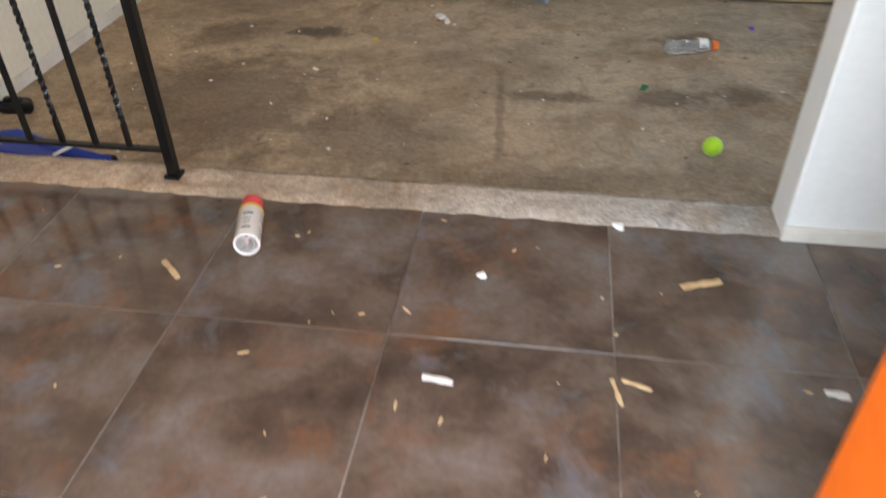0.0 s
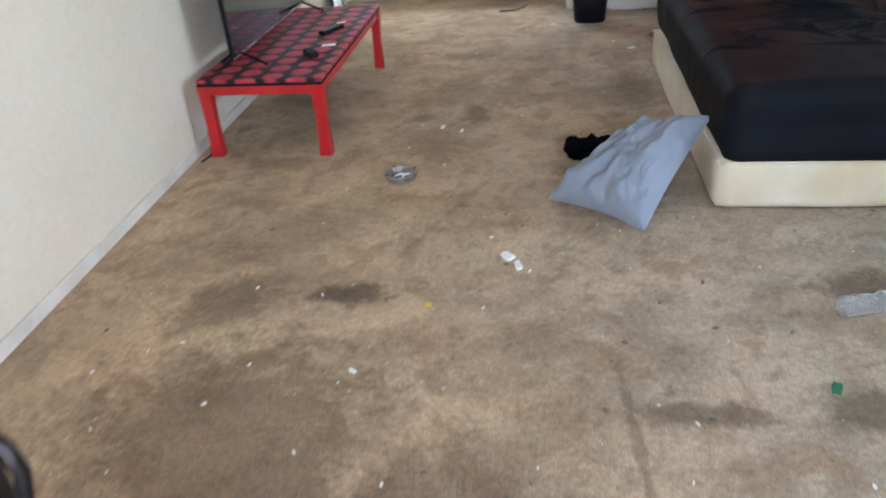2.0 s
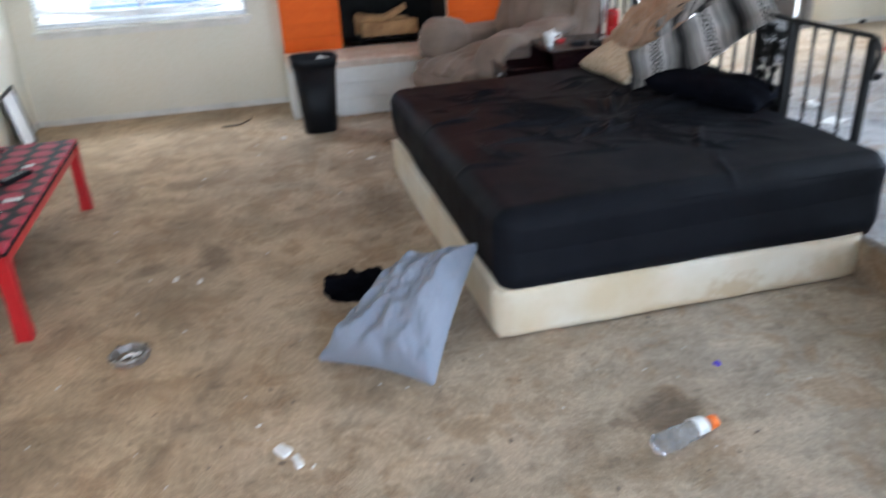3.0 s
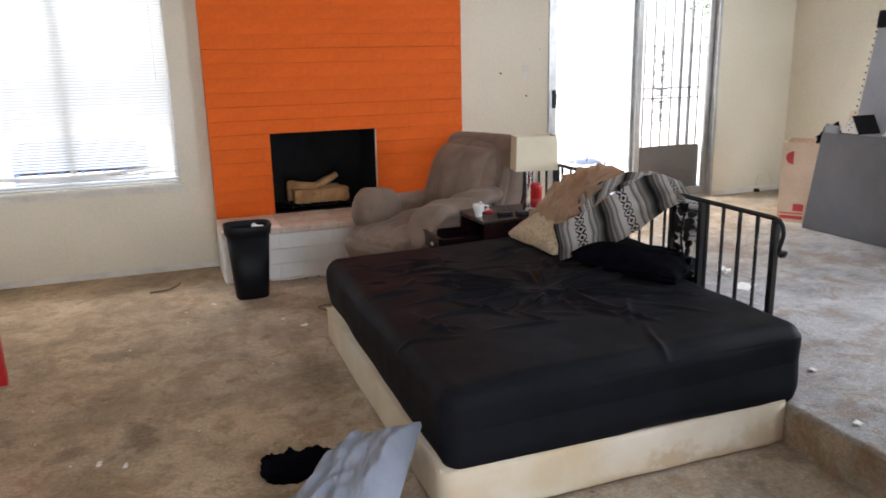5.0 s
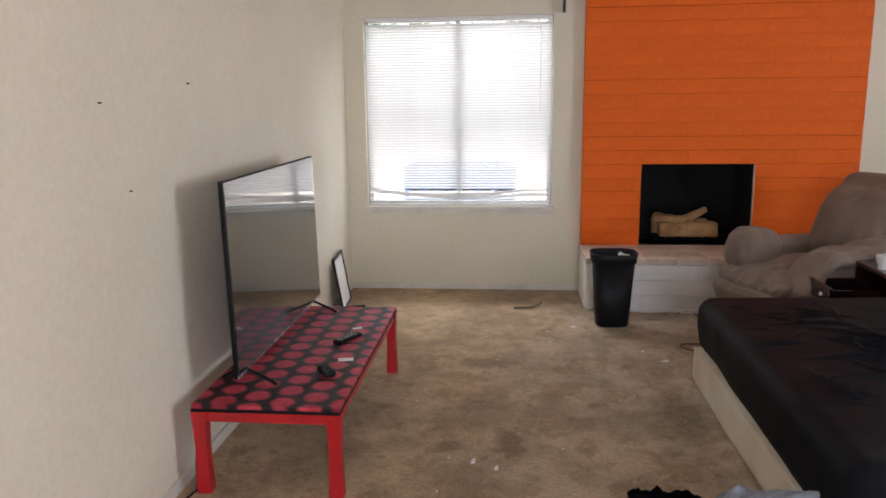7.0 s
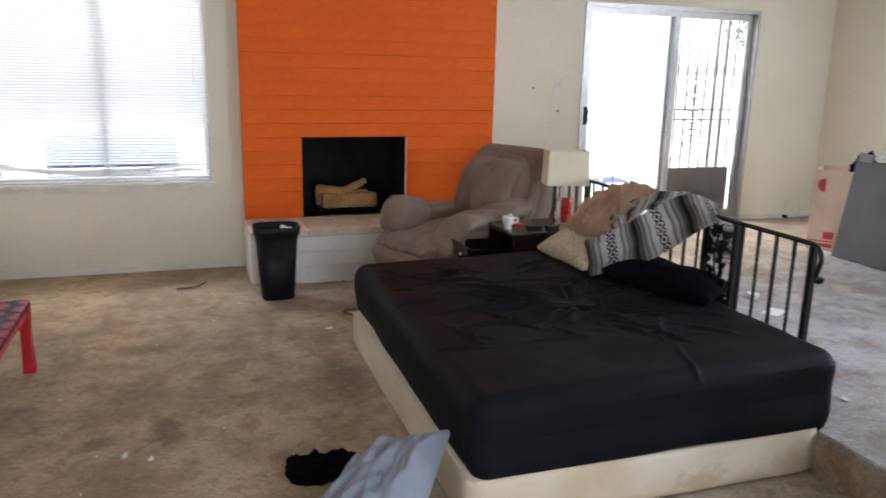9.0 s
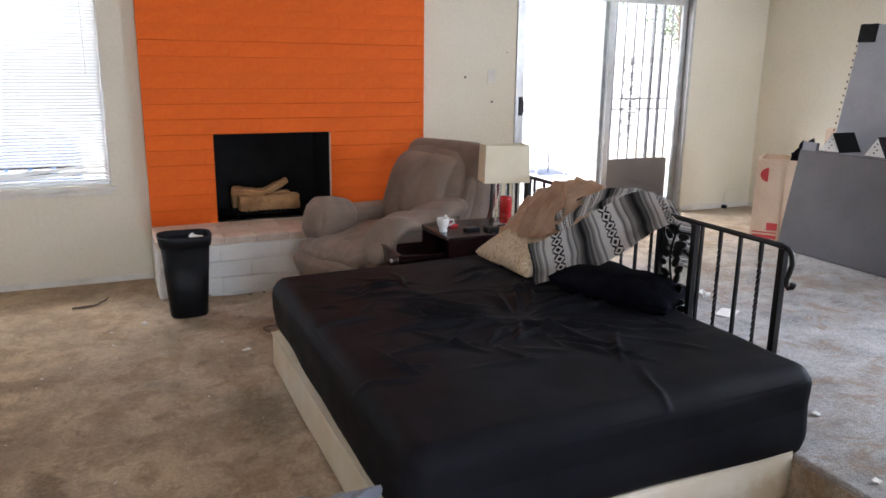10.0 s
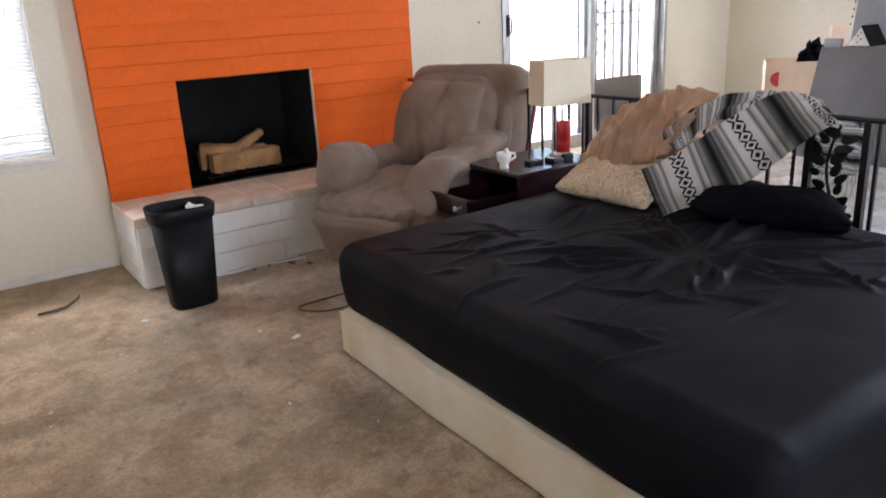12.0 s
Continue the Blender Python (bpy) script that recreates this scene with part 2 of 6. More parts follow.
M_CONCRETE = surface("patio_concrete", (0.42, 0.405, 0.38), (0.50, 0.485, 0.455), 1.5, 0.9, 40, 0.3, 0.004)
M_GROUND = surface("dry_yard_ground", (0.36, 0.31, 0.24), (0.46, 0.41, 0.33), 0.5, 0.95, 20, 0.4, 0.01)
M_STUCCO = surface("pale_stucco", (0.68, 0.66, 0.61), (0.76, 0.74, 0.69), 1.2, 0.9, 60, 0.5, 0.006)
M_SOFA_OUT = surface("brown_outdoor_panel", (0.055, 0.038, 0.030), (0.075, 0.053, 0.042), 4, 0.8, 120, 0.3, 0.002)
M_AC = surface("blue_grey_painted_metal", (0.05, 0.095, 0.20), (0.07, 0.125, 0.25), 4, 0.5, 70, 0.1, 0.001)
M_PALE_IRON = surface("grey_iron", (0.11, 0.11, 0.115), (0.16, 0.16, 0.165), 20, 0.5, 90, 0.1, 0.001)
M_ASHTRAY = surface("tarnished_pewter", (0.22, 0.20, 0.18), (0.42, 0.39, 0.36), 45, 0.45, 120, 0.3, 0.001, metal=0.6)
M_LEAF = surface("green_leaves", (0.08, 0.12, 0.05), (0.12, 0.17, 0.075), 3, 0.6, 40, 0.2, 0.002, vary=0.3)
M_BARK = surface("grey_brown_bark", (0.13, 0.10, 0.075), (0.2, 0.16, 0.12), 8, 0.9, 40, 0.6, 0.01)
M_GROUT = surface("worn_grout", (0.055, 0.040, 0.030), (0.34, 0.30, 0.26), 3, 0.9, 90, 0.3, 0.002)


def slate_tile():
    m, nt, b, co = start("brown_slate_look_tile", 0.3)
    geo = nt.nodes.new("ShaderNodeNewGeometry")
    place = geo.outputs["Position"]
    info = nt.nodes.new("ShaderNodeObjectInfo")
    shift = nt.nodes.new("ShaderNodeVectorMath")
    shift.operation = "MULTIPLY_ADD"
    nt.links.new(info.outputs["Random"], shift.inputs[0])
    shift.inputs[1].default_value = (3, 5, 0)
    nt.links.new(place, shift.inputs[2])
    at = shift.outputs[0]
    col = ramp(nt, noise_at(nt, at, 5.0, 8.0, 0.55, 0.2), (0.30, (0.050, 0.032, 0.023)), (0.46, (0.100, 0.066, 0.046)), (0.56, (0.142, 0.104, 0.080)), (0.70, (0.185, 0.155, 0.135)))
    rust = ramp(nt, noise_at(nt, at, 4.6, 8.0, 0.66, 0.4), (0.52, 0.0), (0.66, 0.75))
    col = mix(nt, rust, col, (0.17, 0.078, 0.035))
    slate = ramp(nt, noise_at(nt, at, 5.8, 8.0, 0.62, 0.5), (0.56, 0.0), (0.68, 0.6))
    col = mix(nt, slate, col, (0.15, 0.15, 0.165))
    fine = noise_at(nt, at, 60, 6.0)
    col = mix(nt, 0.4, col, ramp(nt, fine, (0.3, 0.35), (0.7, 0.65)), "OVERLAY")
    nt.links.new(col, b.inputs["Base Color"])
    nt.links.new(calc(nt, "MULTIPLY_ADD", noise_at(nt, at, 7.0), 0.26, 0.07), b.inputs["Roughness"])
    bump(nt, b, noise_at(nt, at, 9.0, 5.0, 0.5), 0.22, 0.005)
    b.inputs["Coat Weight"].default_value, b.inputs["Coat Roughness"].default_value = 0.6, 0.08
    return m


def dotted_top():
    m, nt, b, co = start("black_top_with_red_rounds", 0.3)
    sep = nt.nodes.new("ShaderNodeSeparateXYZ")
    nt.links.new(co, sep.inputs[0])
    across = calc(nt, "MULTIPLY", calc(nt, "ADD", sep.outputs["X"], 10.0), 8.2)
    shift = calc(nt, "MULTIPLY", calc(nt, "MODULO", calc(nt, "FLOOR", across), 2.0), 0.5)
    along = calc(nt, "MULTIPLY_ADD", calc(nt, "ADD", sep.outputs["Y"], 10.0), 8.0, shift)
    fx, fy = (calc(nt, "SUBTRACT", calc(nt, "FRACT", q), 0.5) for q in (across, along))
    d = calc(nt, "SQRT", calc(nt, "ADD", calc(nt, "MULTIPLY", fx, fx), calc(nt, "MULTIPLY", fy, fy)))
    d = calc(nt, "ADD", d, calc(nt, "MULTIPLY_ADD", noise_at(nt, co, 26.0, 5.0), 0.20, -0.10))
    fac = ramp(nt, d, (0.33, 1.0), (0.47, 0.0))
    red = ramp(nt, noise_at(nt, co, 25, 5), (0.3, (0.36, 0.022, 0.045)), (0.7, (0.54, 0.065, 0.10)))
    nt.links.new(mix(nt, fac, (0.012, 0.011, 0.012), red), b.inputs["Base Color"])
    nt.links.new(calc(nt, "MULTIPLY_ADD", noise_at(nt, co, 30), 0.3, 0.35), b.inputs["Roughness"])
    b.inputs["Specular IOR Level"].default_value = 0.25
    return m


def serape():
    m, nt, b, co = start("striped_woven_blanket", 0.95)
    uv = nt.nodes.new("ShaderNodeUVMap")
    sep = nt.nodes.new("ShaderNodeSeparateXYZ")
    nt.links.new(uv.outputs[0], sep.inputs[0])
    u, v = sep.outputs["X"], sep.outputs["Y"]
    f = calc(nt, "FRACT", calc(nt, "MULTIPLY", u, 2.9))
    W, L, G, D, K = (0.70, 0.68, 0.66), (0.40, 0.385, 0.365), (0.17, 0.165, 0.16), (0.05, 0.05, 0.052), (0.010, 0.010, 0.012)
    col = ramp(nt, f, (0.0, K), (0.02, K), (0.05, D), (0.09, G), (0.12, D), (0.16, L), (0.20, G), (0.24, L), (0.28, W), (0.31, G), (0.35, W), (0.69, W), (0.72, G), (0.75, L), (0.79, W), (0.83, G), (0.87, L), (0.92, G), (1.0, K))
    band = calc(nt, "MULTIPLY", calc(nt, "GREATER_THAN", f, 0.44), calc(nt, "LESS_THAN", f, 0.61))
    zig = calc(nt, "ABSOLUTE", calc(nt, "SUBTRACT", calc(nt, "FRACT", calc(nt, "MULTIPLY", v, 5.5)), 0.5))
    rows = calc(nt, "ABSOLUTE", calc(nt, "SUBTRACT", calc(nt, "MULTIPLY", calc(nt, "SUBTRACT", f, 0.44), 5.88), 0.5))
    lines = calc(nt, "GREATER_THAN", calc(nt, "FRACT", calc(nt, "MULTIPLY", calc(nt, "ADD", zig, rows), 2.0)), 0.48)
    col = mix(nt, band, col, mix(nt, lines, (0.012, 0.012, 0.012), W))
    thread = calc(nt, "FRACT", calc(nt, "MULTIPLY", u, 64.0))
    col = mix(nt, 0.5, col, ramp(nt, thread, (0.0, 0.28), (1.0, 0.72)), "OVERLAY")
    nt.links.new(col, b.inputs["Base Color"])
    bump(nt, b, noise_at(nt, co, 260.0, 3.0), 0.5, 0.003)
    return m


def spotted_fleece():
    m, nt, b, co = start("beige_spotted_fleece", 0.95)
    n = ramp(nt, noise_at(nt, co, 26.0, 3.0, 0.5, 1.0), (0.52, (0.60, 0.49, 0.34)), (0.56, (0.36, 0.25, 0.14)), (0.62, (0.66, 0.56, 0.42)))
    nt.links.new(n, b.inputs["Base Color"])
    bump(nt, b, noise_at(nt, co, 150.0, 3.0), 0.5, 0.003)
    return m


def box_cloth():
    """Woven cream cover with brown water marks low on its front."""
    m, nt, b, co = start("yellowed_box_spring_cloth", 0.85)
    col = ramp(nt, noise_at(nt, co, 2.4, 5.0), (0.34, (0.64, 0.53, 0.35)), (0.66, (0.80, 0.75, 0.64)))
    dark = None
    for x, z, w, h, force in ((0.20, -0.055, 0.10, 0.055, 0.9), (0.02, -0.085, 0.22, 0.022, 0.6), (0.42, -0.08, 0.18, 0.03, 0.6), (0.62, -0.05, 0.10, 0.07, 0.5), (-0.5, -0.09, 0.2, 0.02, 0.4)):
        mp = nt.nodes.new("ShaderNodeMapping")
        mp.vector_type = "TEXTURE"
        mp.inputs["Location"].default_value, mp.inputs["Scale"].default_value = (x, 0, z + 0.1025), (w, 8.0, h)
        nt.links.new(co, mp.inputs["Vector"])
        ln = nt.nodes.new("ShaderNodeVectorMath")
        ln.operation = "LENGTH"
        nt.links.new(mp.outputs[0], ln.inputs[0])
        d = calc(nt, "ADD", ln.outputs["Value"], calc(nt, "MULTIPLY_ADD", noise_at(nt, co, 16.0, 8.0, 0.7), 4.0, -2.0))
        spot = node(nt, "ShaderNodeMapRange", From_Min=1.4, From_Max=0.5, To_Max=force * 0.7)
        nt.links.new(d, spot.inputs["Value"])
        dark = spot.outputs[0] if dark is None else calc(nt, "MAXIMUM", dark, spot.outputs[0])
    col = mix(nt, dark, col, (0.50, 0.35, 0.17))
    nt.links.new(col, b.inputs["Base Color"])
    bump(nt, b, noise_at(nt, co, 150.0, 4.0), 0.4, 0.002)
    return m


M_BOX = box_cloth()
M_TILE, M_DOTS, M_SERAPE, M_FLEECE = slate_tile(), dotted_top(), serape(), spotted_fleece()
M_SCREEN = surface("dark_glossy_screen", (0.008, 0.009, 0.011), (0.010, 0.011, 0.013), 2, 0.13, 20, 0.0)
M_SCREEN.node_tree.nodes["Principled BSDF"].inputs["Coat Weight"].default_value = 1.0
M_SCREEN.node_tree.nodes["Principled BSDF"].inputs["Coat Roughness"].default_value = 0.015
M_SCREEN.node_tree.nodes["Principled BSDF"].inputs["Coat IOR"].default_value = 1.9
M_SLAT = surface("white_blind_slat", (0.76, 0.76, 0.73), (0.82, 0.82, 0.79), 4, 0.5, 60, 0.03, 0.0005)
slat_nodes = M_SLAT.node_tree
through_light = node(slat_nodes, "ShaderNodeBsdfTranslucent", Color=(0.80, 0.80, 0.76, 1))
slat_mix = node(slat_nodes, "ShaderNodeMixShader", Fac=0.22)
slat_nodes.links.new(slat_nodes.nodes["Principled BSDF"].outputs[0], slat_mix.inputs[1])
slat_nodes.links.new(through_light.outputs[0], slat_mix.inputs[2])
slat_nodes.links.new(slat_mix.outputs[0], slat_nodes.nodes["Material Output"].inputs["Surface"])

# ---- building helpers ----
BASE = {}


def thing(name, label, category, base=(0, 0, 0), group="", kind=""):
    ob = new(name)
    ob.empty_display_size = 0.05
    ob.location = base
    BASE[ob] = Vector(base)
    return tagged(ob, label, category, group, kind)


def part(name, bm, material, parent=None, label="", smooth=False):
    """Links a bmesh, drawn at its place in the world, as one mesh under a thing or a part."""
    me = bpy.data.meshes.new(name)
    if parent is not None:
        bmesh.ops.translate(bm, vec=-BASE[parent], verts=bm.verts)
    bmesh.ops.recalc_face_normals(bm, faces=bm.faces)
    for f in bm.faces:
        f.smooth = smooth
    bm.to_mesh(me)
    bm.free()
    me.materials.append(material)
    ob = new(name, me)
    if parent is not None:
        ob.parent = parent
        BASE[ob] = BASE[parent]
    return tagged(ob, label)


def whole(name, bm, material, label, category, base=(0, 0, 0), group="", kind="", smooth=False):
    """A thing of one mesh, with its origin at base."""
    bmesh.ops.translate(bm, vec=-Vector(base), verts=bm.verts)
    ob = part(name, bm, material, None, label, smooth)
    ob.location = base
    BASE[ob] = Vector(base)
    return tagged(ob, label, category, group, kind)


def box(x0, x1, y0, y1, z0, z1, bevel=0.0, bm=None, segments=2, turn=None):
    bm = bm or bmesh.new()
    vs = bmesh.ops.create_cube(bm, size=1.0)["verts"]
    bmesh.ops.scale(bm, vec=(x1 - x0, y1 - y0, z1 - z0), verts=vs)
    if bevel:
        es = list({e for v in vs for e in v.link_edges})
        r = bmesh.ops.bevel(bm, geom=es, offset=bevel, segments=segments, profile=0.6, affect="EDGES")
        vs = list({v for f in r["faces"] for v in f.verts} | {v for v in vs if v.is_valid})
    if turn is not None:
        bmesh.ops.transform(bm, matrix=turn, verts=vs)
    bmesh.ops.translate(bm, vec=((x0 + x1) / 2, (y0 + y1) / 2, (z0 + z1) / 2), verts=vs)
    return bm


def tube(points, radius, sides=8, bm=None, closed=False):
    """A round bar along points; radius: one number, or one for each point."""
    bm = bm or bmesh.new()
    pts = [Vector(p) for p in points]
    radii = radius if isinstance(radius, (list, tuple)) else [radius] * len(pts)
    rings, ref = [], None
    for i, p in enumerate(pts):
        d = (pts[min(i + 1, len(pts) - 1)] - pts[max(i - 1, 0)]).normalized()
        if ref is None:
            ref = d.orthogonal().normalized()
        ref = (ref - d * ref.dot(d)).normalized()
        side = d.cross(ref)
        rings.append([bm.verts.new(p + radii[i] * (math.cos(a) * ref + math.sin(a) * side)) for a in (2 * math.pi * k / sides for k in range(sides))])
    for a, b in zip(rings, rings[1:]):
        for k in range(sides):
            bm.faces.new((a[k], a[(k + 1) % sides], b[(k + 1) % sides], b[k]))
    bm.faces.new(rings[0][::-1])
    bm.faces.new(rings[-1])
    return bm


def lathe(profile, centre, sides=28, bm=None, squash=1.0):
    """A turned shape: profile of (radius, z), round an upright axis."""
    bm = bm or bmesh.new()
    rings = [[bm.verts.new((centre[0] + r * math.cos(a), centre[1] + squash * r * math.sin(a), centre[2] + z)) for a in (2 * math.pi * k / sides for k in range(sides))] for r, z in profile]
    for a, b in zip(rings, rings[1:]):
        for k in range(sides):
            bm.faces.new((a[k], a[(k + 1) % sides], b[(k + 1) % sides], b[k]))
    bm.faces.new(rings[0][::-1])
    bm.faces.new(rings[-1])
    return bm


def square_bar(p0, p1, width, turns=0.0, steps=1, depth=None, bm=None):
    """An upright square bar, twisted by that many turns."""
    bm = bm or bmesh.new()
    p0, p1, depth = Vector(p0), Vector(p1), depth or width
    rings = []
    for i in range(steps + 1):
        t = i / steps
        a0 = 2 * math.pi * turns * min(max((t - 0.12) / 0.76, 0), 1)
        ring = []
        for sx, sy in ((-1, -1), (1, -1), (1, 1), (-1, 1)):
            x, y = sx * width / 2, sy * depth / 2
            ring.append(bm.verts.new(p0.lerp(p1, t) + Vector((x * math.cos(a0) - y * math.sin(a0), x * math.sin(a0) + y * math.cos(a0), 0))))
        rings.append(ring)
    for a, b in zip(rings, rings[1:]):
        for k in range(4):
            bm.faces.new((a[k], a[(k + 1) % 4], b[(k + 1) % 4], b[k]))
    bm.faces.new(rings[0][::-1])
    bm.faces.new(rings[-1])
    return bm


def cushion(size, radius, place, wrinkle=0.0, freq=5.0, cuts=14, bulge=0.0, seed=0, shape=None):
    """A soft block with rounded edges, puffed by bulge and creased by wrinkle. place: a pose."""
    bm = bmesh.new()
    bmesh.ops.create_cube(bm, size=2.0)
    bmesh.ops.subdivide_edges(bm, edges=bm.edges[:], cuts=cuts, use_grid_fill=True)
    h = Vector(size) / 2
    r = min(radius, *(h * 0.98))
    off = Vector((seed * 7.3, seed * 3.1, seed * 1.7))
    for v in bm.verts:
        n = v.co.copy()
        p = Vector((n.x * h.x, n.y * h.y, n.z * h.z))
        inner = Vector([max(-(h[i] - r), min(h[i] - r, p[i])) for i in range(3)])
        d = p - inner
        if d.length > 1e-6:
            p = inner + d.normalized() * r
        if bulge:
            big = max(range(3), key=lambda i: abs(n[i]))
            others = [n[i] for i in range(3) if i != big]
            p[big] += math.copysign(bulge, n[big]) * (1 - others[0] ** 2) * (1 - others[1] ** 2)
        if wrinkle:
            q = p * freq + off
            p += (d.normalized() if d.length > 1e-6 else Vector((0, 0, 1))) * wrinkle * (noise.fractal(q, 0.8, 2.1, 4) - 0.35 * abs(noise.noise(q * 0.7 + Vector((9, 2, 5)))))
        if shape:
            p = shape(p, h)
        v.co = p
    bmesh.ops.transform(bm, matrix=place, verts=bm.verts)
    return bm


def rotated_box(size, place, bevel=0.0):
    bm = box(-size[0] / 2, size[0] / 2, -size[1] / 2, size[1] / 2, -size[2] / 2, size[2] / 2, bevel)
    bmesh.ops.transform(bm, matrix=place, verts=bm.verts)
    return bm

# ---- structure ----
LEFT, RIGHT, BACK, FRONT, CEIL = -2.165, 5.45, 8.09, -0.05, 2.78
STEP_X, STEP_Y, UP = 1.70, 1.98, 0.18


def boxes(name, material, label, *ranges):
    bm = bmesh.new()
    for r in ranges:
        box(*r, bm=bm)
    return whole(name, bm, material, label, "wall" if "wall" in name else name.split("_")[0], kind="structure")


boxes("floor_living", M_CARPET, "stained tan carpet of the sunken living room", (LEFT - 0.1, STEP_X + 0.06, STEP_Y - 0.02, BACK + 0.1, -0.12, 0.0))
upper = bmesh.new()
box(STEP_X, RIGHT + 0.1, STEP_Y + 0.004, BACK + 0.1, -0.12, UP, 0.018, upper, 4)
whole("floor_upper", upper, M_CARPET_UP, "worn grey carpet of the raised level", "floor", kind="structure", smooth=True)
boxes("step_riser", M_CARPET, "tan carpeted riser of the step beside the bed", (STEP_X - 0.006, STEP_X - 0.001, STEP_Y + 0.02, BACK, 0.0, UP - 0.022))
strip = bmesh.new()
bmesh.ops.create_grid(strip, x_segments=150, y_segments=14, size=0.5)
for v in strip.verts:
    x, s = LEFT + (v.co.x + 0.5) * (STEP_X + 0.05 - LEFT), v.co.y + 0.5
    along = s * (0.15 + UP)
    lump = 0.006 * noise.noise(Vector((x * 6, along * 9, 3))) + 0.004 * noise.noise(Vector((x * 19, along * 25, 8)))
    if along < 0.135:
        v.co = (x, 1.85 + along + (0.008 * noise.noise(Vector((x * 7, 1, 1))) if s < 0.05 else 0), UP + 0.010 + lump - (0.010 if s < 0.02 else 0))
    else:
        k = along - 0.135
        bend = min(k / 0.03, 1)
        v.co = (x, 1.985 + 0.012 * math.sin(bend * math.pi / 2) + lump, UP + 0.010 - 0.012 * (1 - math.cos(bend * math.pi / 2)) - max(k - 0.015, 0) * 1.13)
whole("step_edge", strip, M_STRIP, "carpeted step edge between tiles and living room", "step", kind="structure", smooth=True)
floor_entry = boxes("floor_entry", M_GROUT, "entry floor bed with pale grout", (LEFT - 0.1, 1.34, FRONT - 0.1, 1.975, -0.12, UP + 0.0003))

wall_left = boxes("wall_left", M_WALL, "cream painted plaster wall", (LEFT - 0.14, LEFT, FRONT - 0.14, BACK + 0.16, -0.12, CEIL))
WX0, WX1, WZ0, WZ1 = -2.005, -0.505, 0.695, 2.195
DX0, DX1, DZ1 = 2.69, 4.55, 2.19
FX0, FX1, FZ0, FZ1 = 0.19, 1.06, 0.395, 1.04
T = BACK + 0.16
boxes("wall_back", M_WALL, "cream painted wall with window and glass door",
      (LEFT, WX0, BACK, T, -0.12, CEIL), (WX0, WX1, BACK, T, -0.12, WZ0), (WX0, WX1, BACK, T, WZ1, CEIL), (WX1, FX0, BACK, T, -0.12, CEIL),
      (FX0, FX1, BACK, T, -0.12, FZ0), (FX0, FX1, BACK, T, FZ1, CEIL), (FX1, DX0, BACK, T, -0.12, CEIL), (DX0, DX1, BACK, T, -0.12, UP - 0.01), (DX0, DX1, BACK, T, DZ1, CEIL), (DX1, RIGHT, BACK, T, -0.12, CEIL))
boxes("wall_right", M_WALL, "cream painted wall of the raised level", (RIGHT, RIGHT + 0.14, 1.85, 3.0, -0.12, CEIL), (RIGHT, RIGHT + 0.14, 4.8, T, -0.12, CEIL),
      (RIGHT, RIGHT + 0.14, 3.0, 4.8, -0.12, 1.0), (RIGHT, RIGHT + 0.14, 3.0, 4.8, 2.2, CEIL))
PX = 0.547
part_bm = box(PX, RIGHT, 1.848, 1.98, UP, CEIL, 0.006)
partition = whole("wall_partition", part_bm, M_PARTITION, "white partition wall beside the step", "wall", kind="structure")
boxes("wall_front", M_WALL, "entry wall with the open front doorway", (LEFT, -0.52, FRONT - 0.14, FRONT, -0.12, CEIL), (0.42, 1.34, FRONT - 0.14, FRONT, -0.12, CEIL), (-0.52, 0.42, FRONT - 0.14, FRONT, 2.25, CEIL))
boxes("wall_entry_side", M_WALL, "entry side wall", (1.22, 1.34, FRONT, 1.845, UP - 0.01, CEIL))
boxes("ceiling", M_CEIL, "white ceiling", (LEFT - 0.14, 1.34, FRONT - 0.14, 1.85, CEIL, CEIL + 0.12), (LEFT - 0.14, RIGHT + 0.14, 1.85, T, CEIL, CEIL + 0.12))
for label, r in (("thin painted baseboard", (LEFT, LEFT + 0.012, STEP_Y + 0.02, BACK, 0.0, 0.055)), ("thin painted baseboard", (LEFT + 0.012, -0.275, BACK - 0.012, BACK, 0.0, 0.045)),
                 ("thin painted baseboard", (1.83, DX0 - 0.03, BACK - 0.012, BACK, UP, UP + 0.05)), ("thin painted baseboard", (DX1 + 0.03, RIGHT, BACK - 0.012, BACK, UP, UP + 0.05)),
                 ("thin painted baseboard", (RIGHT - 0.012, RIGHT, STEP_Y, BACK - 0.012, UP, UP + 0.05)), ("white baseboard", (PX - 0.004, 1.22, 1.836, 1.848, UP + 0.002, UP + 0.045))):
    whole("baseboard", box(*r, 0.003), M_TRIM, label, "baseboard", kind="structure")


